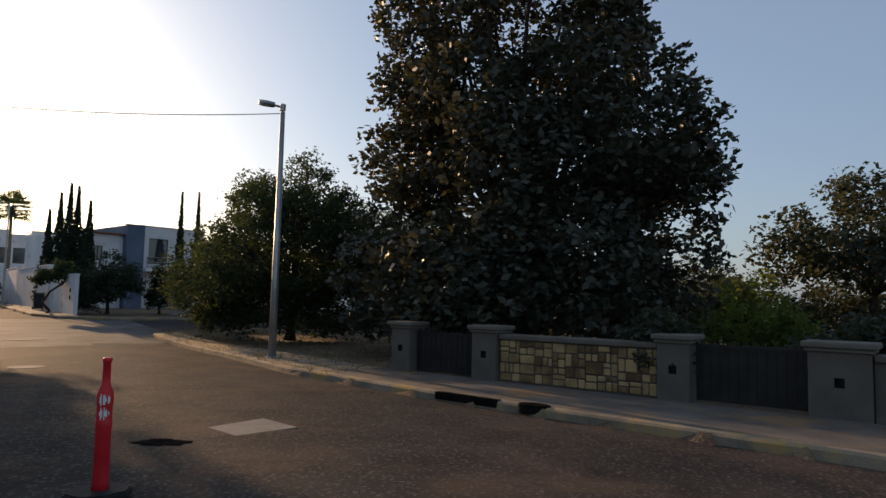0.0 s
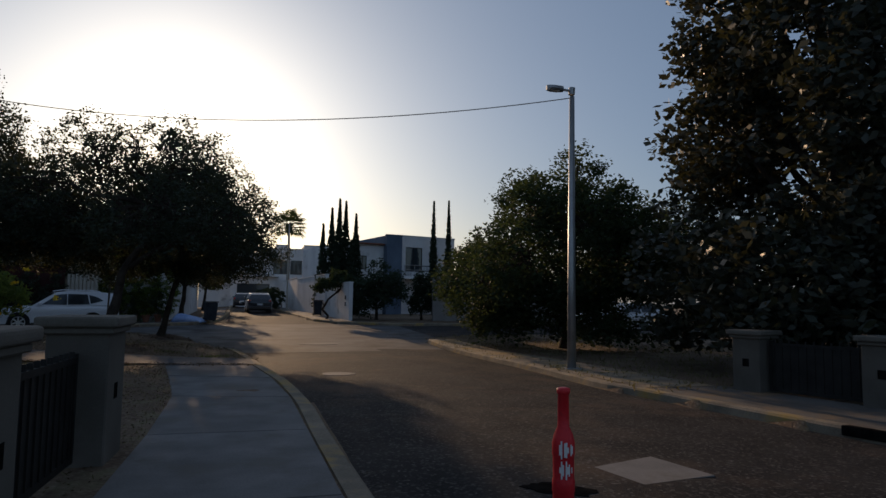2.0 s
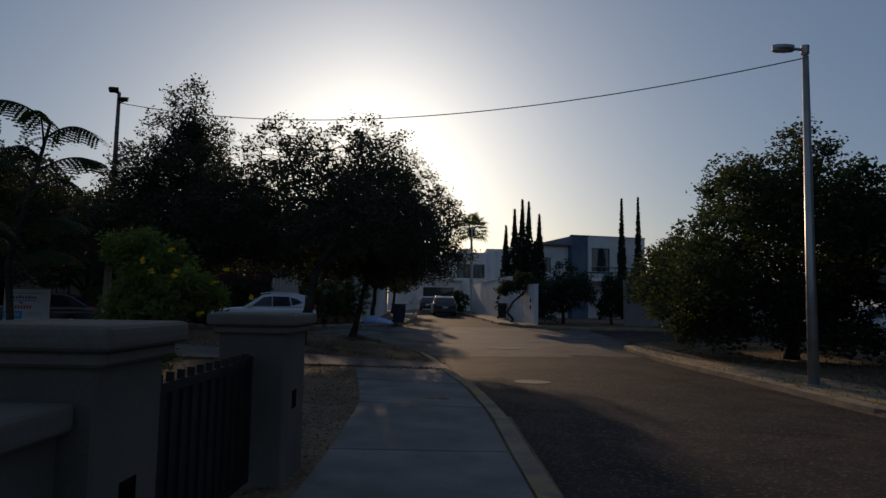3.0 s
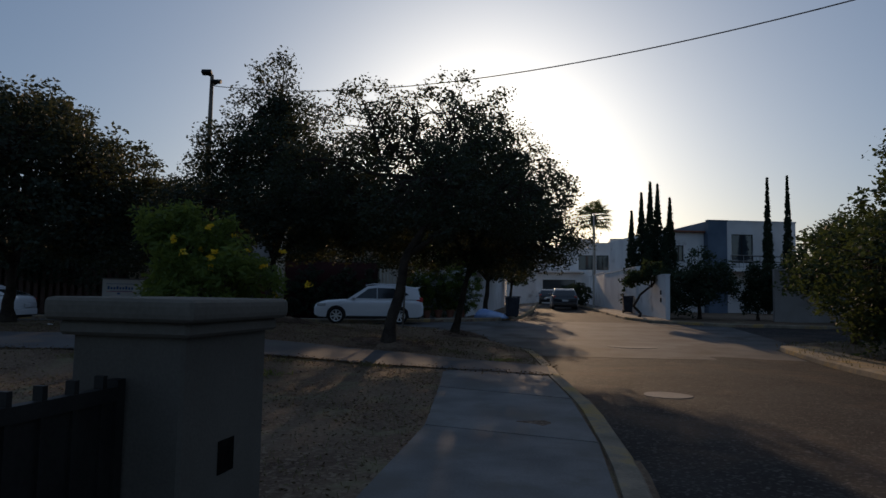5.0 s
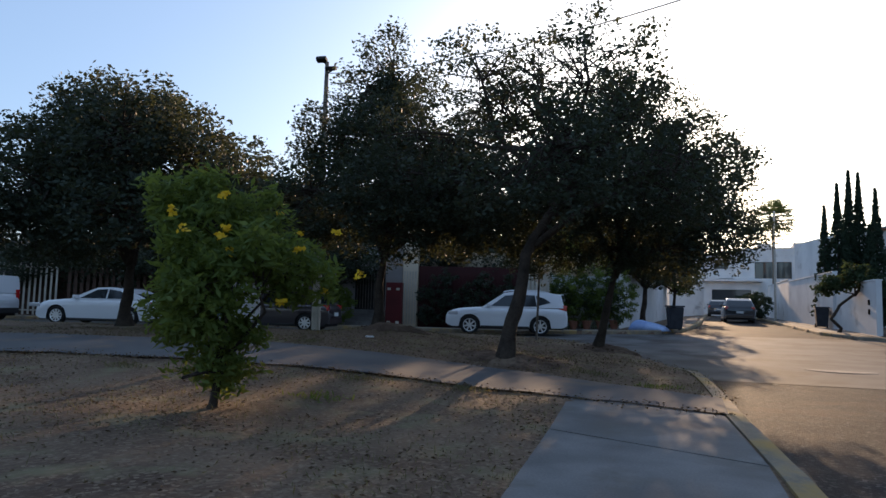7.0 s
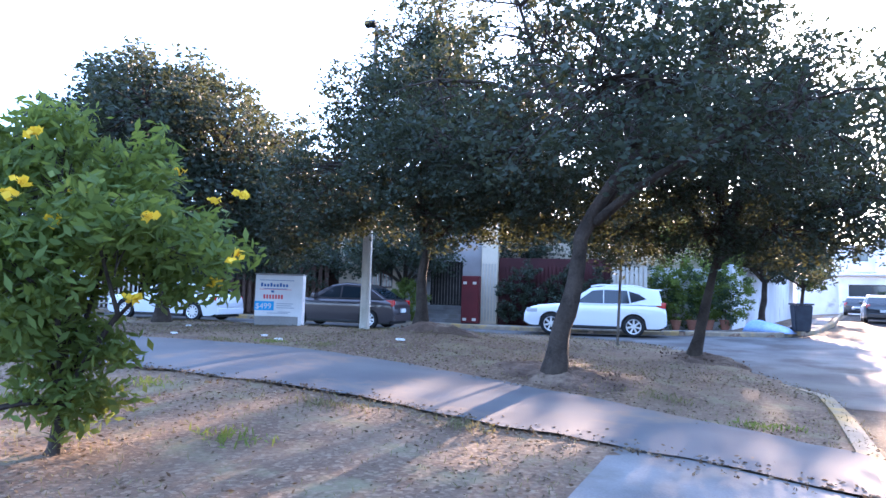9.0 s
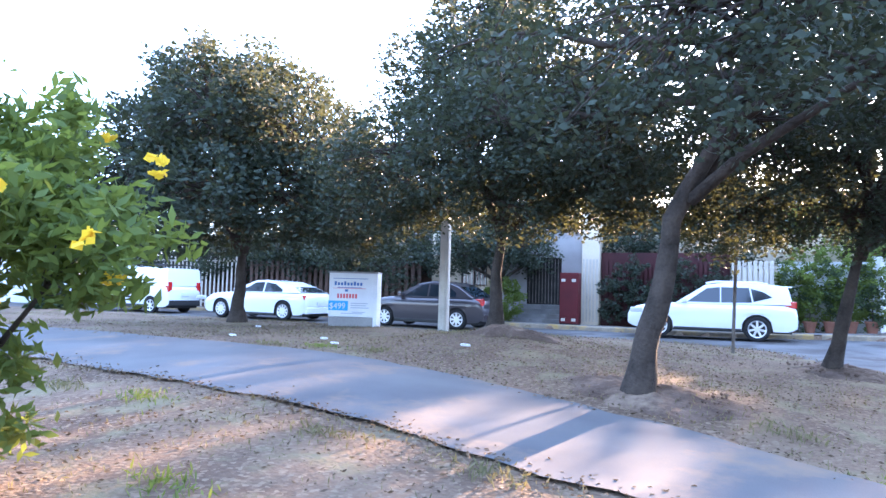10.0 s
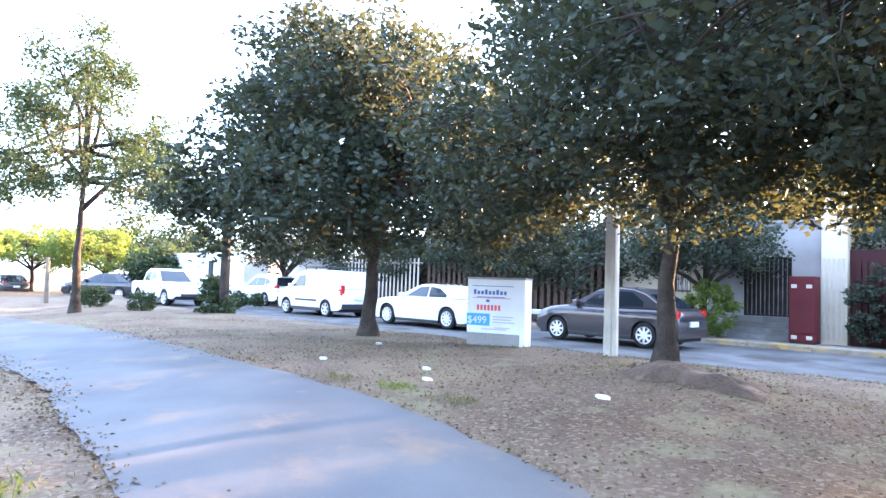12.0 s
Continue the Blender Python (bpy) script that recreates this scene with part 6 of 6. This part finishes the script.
sedan = car("sedan", "grey-brown saloon car parked at the kerb", PAINT_GREY, 4.24, 1.74, 1.5, 0.95, 0.92, (-1.33, 1.27), 0.31,
            [(-1.0, 0.94), (-0.1, 1.42), (0.35, 1.49), (0.9, 1.45), (1.25, 1.34), (1.85, 0.97)],
            [[(-0.62, 0.99), (-0.06, 1.34), (0.2, 1.38), (0.2, 0.99)], [(0.26, 0.99), (0.26, 1.38), (0.85, 1.35), (1.2, 1.12), (1.2, 1.0)]],
            0.22, nose=0.06, tail=0.05, rear_box=(1.84, 2.1, 0.74, 0.95), pillars=(0.1, 0.95), spokes=8)
put(sedan, -8.2, -0.35, 0.02, -2)
coupe = car("hatchback_saloon", "white sloping-back car parked at the kerb", PAINT_WHITE, 4.6, 1.85, 1.4, 0.93, 0.9, (-1.4, 1.4), 0.33,
            [(-0.95, 0.92), (0.0, 1.36), (0.5, 1.39), (1.0, 1.34), (1.5, 1.18), (2.05, 0.96)],
            [[(-0.55, 0.97), (0.05, 1.29), (0.45, 1.31), (0.45, 0.97)], [(0.51, 0.97), (0.51, 1.31), (0.95, 1.25), (1.3, 1.06), (1.3, 0.98)]],
            0.2, nose=0.08, tail=0.03, rear_box=(1.95, 2.26, 0.72, 0.88), pillars=(0.35,), spokes=10)
put(coupe, -14.8, -0.6, 0.02, 0)
van = car("van", "white panel van with a roof rack parked at the kerb", PAINT_WHITE, 4.4, 1.81, 1.82, 1.1, 1.06, (-1.4, 1.32), 0.32,
          [(-1.35, 1.08), (-0.62, 1.72), (-0.3, 1.8), (1.0, 1.82), (2.1, 1.78), (2.16, 1.1)],
          [[(-1.02, 1.15), (-0.58, 1.58), (-0.15, 1.62), (-0.15, 1.15)]], 0.26, rear_box=(2.0, 2.19, 0.85, 1.25), pillars=(-0.25,), clad=True, van=True, spokes=6)
for s in (-1, 1):
    part("side_strip", box(-0.75, 0.75, s * 0.895 - 0.02, s * 0.895 + 0.02, 0.58, 0.66, 0.008), TRIM_BLACK, van)
b = bmesh.new()
for y in (-0.65, 0.65):
    tube([(-0.5, y, 1.93), (1.9, y, 1.93)], [0.02, 0.02], 6, b)
for x in (-0.4, 0.3, 1.0, 1.8):
    tube([(x, -0.68, 1.93), (x, 0.68, 1.93)], [0.018, 0.018], 6, b)
    for y in (-0.65, 0.65):
        tube([(x, y, 1.76), (x, y, 1.93)], [0.015, 0.015], 6, b)
part("roof_rack", b, DARK_METAL, van, "black roof rack")
put(van, -21.5, -0.3, 0.0, 0)
pick = car("pickup_truck", "white pickup truck standing on the side street", PAINT_WHITE, 5.2, 1.8, 1.75, 1.1, 1.08, (-1.6, 1.45), 0.37,
           [(-0.95, 1.09), (-0.25, 1.68), (0.1, 1.74), (0.75, 1.72), (0.95, 1.6), (1.0, 1.1)],
           [[(-0.6, 1.15), (-0.2, 1.58), (0.15, 1.6), (0.15, 1.15)], [(0.21, 1.15), (0.21, 1.6), (0.8, 1.58), (0.85, 1.15)]], 0.36, rear_box=(2.35, 2.6, 0.8, 1.05), pillars=(0.1, 0.8), clad=True)
put(pick, -31.5, -2.4, 0.0, 180)
far_car = car("sedan", "dark saloon car parked up the street", PAINT_DARK, 4.5, 1.78, 1.48, 0.95, 0.92, (-1.36, 1.28), 0.31,
              [(-1.0, 0.94), (-0.1, 1.42), (0.35, 1.46), (0.9, 1.43), (1.25, 1.32), (1.8, 0.97)],
              [[(-0.62, 0.99), (-0.06, 1.34), (0.2, 1.37), (0.2, 0.99)], [(0.26, 0.99), (0.26, 1.37), (0.85, 1.34), (1.15, 1.02)]], 0.22, rear_box=(1.95, 2.22, 0.74, 0.95))
far_car.matrix_basis = pose(0.3, 53, float(land(0.3, 53)) - 0.128, 0, 0, -87)
hidden_car = copy_thing(coupe, pose(15.9, 28.0, float(land(15.9, 28.0)) - 0.02, 0, 0, 5))
tagged(hidden_car, "white car parked in the side street under trees")
west = copy_thing(suv, pose(-37.5, 24.0, float(land(-37.5, 24.0)) - 0.128, 0, 0, RZ))
tagged(west, "white car half hidden behind the van")
for k, (x, y, a) in enumerate(((-46, 16.5, 60), (-49, 18.8, 30), (-58, 10.5, 20), (-64, 9.5, 20))):
    cc = copy_thing(far_car if k % 2 == 0 else sedan, pose(x, y, float(land(x, y)) - 0.128, 0, 0, a))
    tagged(cc, "dark car parked far down the side street" if k % 2 == 0 else "grey car parked far down the side street")
up_street = copy_thing(far_car, pose(-1.1, 71, float(land(-1.1, 71)) - 0.128, 0, 0, -90))
tagged(up_street, "dark car parked up the street under trees")


# ---- litter and dry grass ----
def scatter(name, area, n, size, material, seed, label, up=0.2, lift=0.01, keep=None):
    rng = np.random.default_rng(seed)
    x0, x1, y0, y1 = area
    x, y = rng.uniform(x0, x1, n), rng.uniform(y0, y1, n)
    patch = np.sin(x * 0.9 + 2.2 * np.sin(y * 0.5)) * np.sin(y * 1.1 + 1.7 * np.sin(x * 0.6)) + rng.normal(size=n) * 0.5
    ok = ~inside(ROAD, x, y) & (patch > -0.35)
    ok &= ~((x > walk_left(y) - 0.02) & (x < 1.3) & (y < 15.8))
    lane = NEAR + FAR[::-1]
    ok &= ~inside(lane, x, y)
    if keep is not None:
        ok &= keep(x, y)
    x, y = x[ok], y[ok]
    c = np.stack([x, y, soil(x, y) + lift], 1)
    me = leaves(name, c, 0.015, 1, size, material, rng, up, 0.0, 3.0 if up < 1 else 7.0)
    return tagged(new(name, me), label, "ground cover", kind="stuff")


scatter("leaf_litter", (-16, 1, 5, 26), 80000, 0.036, LITTER, 300, "dry brown fallen leaves on bare earth")
scatter("dry_grass", (-20, 0, 7, 27), 60000, 0.042, WEED, 301, "thin tufts of yellowed dry grass", 3.0, 0.03)
scatter("verge_grass", (5.5, 16, 11, 27), 7000, 0.12, WEED, 302, "dry yellow grass on the verge", 3.0, 0.03)


# crumbs of bark and leaves swept against the rims of the path
rng = np.random.default_rng(305)
rims = np.array([p for p in rough_line(NEAR, 0.012, 0.1) + rough_line(FAR, 0.03, 0.1) if -17 < p[0] < 0])
width = 0.02 + 0.15 * np.abs(np.sin(rims[:, 0] * 1.9 + np.sin(rims[:, 0] * 4.3)))
rims = rims + rng.normal(size=rims.shape) * width[:, None]
rims = np.stack([rims[:, 0], rims[:, 1], np.maximum(soil(rims[:, 0], rims[:, 1]), land(rims[:, 0], rims[:, 1])) + 0.016], 1)
tagged(new("path_edge_debris", leaves("path_edge_debris", rims, 0.015, 2, 0.034, LITTER, rng, 0.25, 0.0, 2.4)), "brown leaf crumbs swept against the path edges", "ground cover", kind="stuff")


def tuft(x, y, n, r, seed, leaf=WEED):
    rng = np.random.default_rng(seed)
    c = np.stack([x + rng.normal(size=n) * r, y + rng.normal(size=n) * r * 0.5, np.zeros(n)], 1)
    c[:, 2] = soil(c[:, 0], c[:, 1]) + 0.03
    return tagged(new("grass_tuft", leaves("grass_tuft", c, 0.03, 1, 0.075, leaf, rng, 2.0, -0.4, 7.0)), "tuft of yellow-green grass by the path", "grass", "grass tufts", "stuff")


for k, (x, y) in enumerate(((-6.4, 15.05), (-7.6, 14.75), (-4.3, 15.5), (-4.0, 14.2), (-2.9, 15.7), (-9.0, 18.0), (-8.2, 18.3), (-2.0, 18.4), (-7.2, 18.5), (-0.9, 17.7))):
    tuft(x, y, 120, 0.18, 310 + k, WEED if k % 3 else LEAF_BRIGHT)
for k, (x, y) in enumerate(((-10.8, 18.4), (-8.6, 18.9), (-9.4, 19.3), (-12.6, 20.0), (-6.6, 19.7))):
    ob = new("paper_scrap", to_mesh("paper_scrap", prism(blob(0, 0, 0.09, 0.05, 7, k), 0, 0.03, bevel=0.008), PLATE))
    ob.location = (x, y, float(soil(x, y)))
    tagged(ob, "white scrap of litter on the grass", "litter", "litter scraps")

# stones of the low wall, each a piece of its own
rng = np.random.default_rng(77)


def split(x0, x1, z0, z1):
    """Breaks a wall face into uneven stones."""
    w, h = x1 - x0, z1 - z0
    if w < 0.34 and h < 0.24 and (w * h < 0.03 or rng.random() < 0.5) or (w < 0.15 and h < 0.15):
        return [(x0, x1, z0, z1)]
    f = float(rng.uniform(0.36, 0.64))
    if w > h * rng.uniform(0.8, 1.5):
        return split(x0, x0 + w * f, z0, z1) + split(x0 + w * f, x1, z0, z1)
    return split(x0, x1, z0, z0 + h * f) + split(x0, x1, z0 + h * f, z1)


for face in (-1, 1):
    for x0, x1, z0, z1 in split(0.01, rock_len - 0.01, 0.02, 0.775):
        d = 0.13 + float(rng.uniform(0.008, 0.03))
        y0, y1 = (d - 0.06, d) if face > 0 else (-d, -d + 0.06)
        part("stone", box(x0 + 0.009, x1 - 0.009, y0, y1, z0 + 0.009, z1 - 0.009, 0.014), STONE, rock_wall)
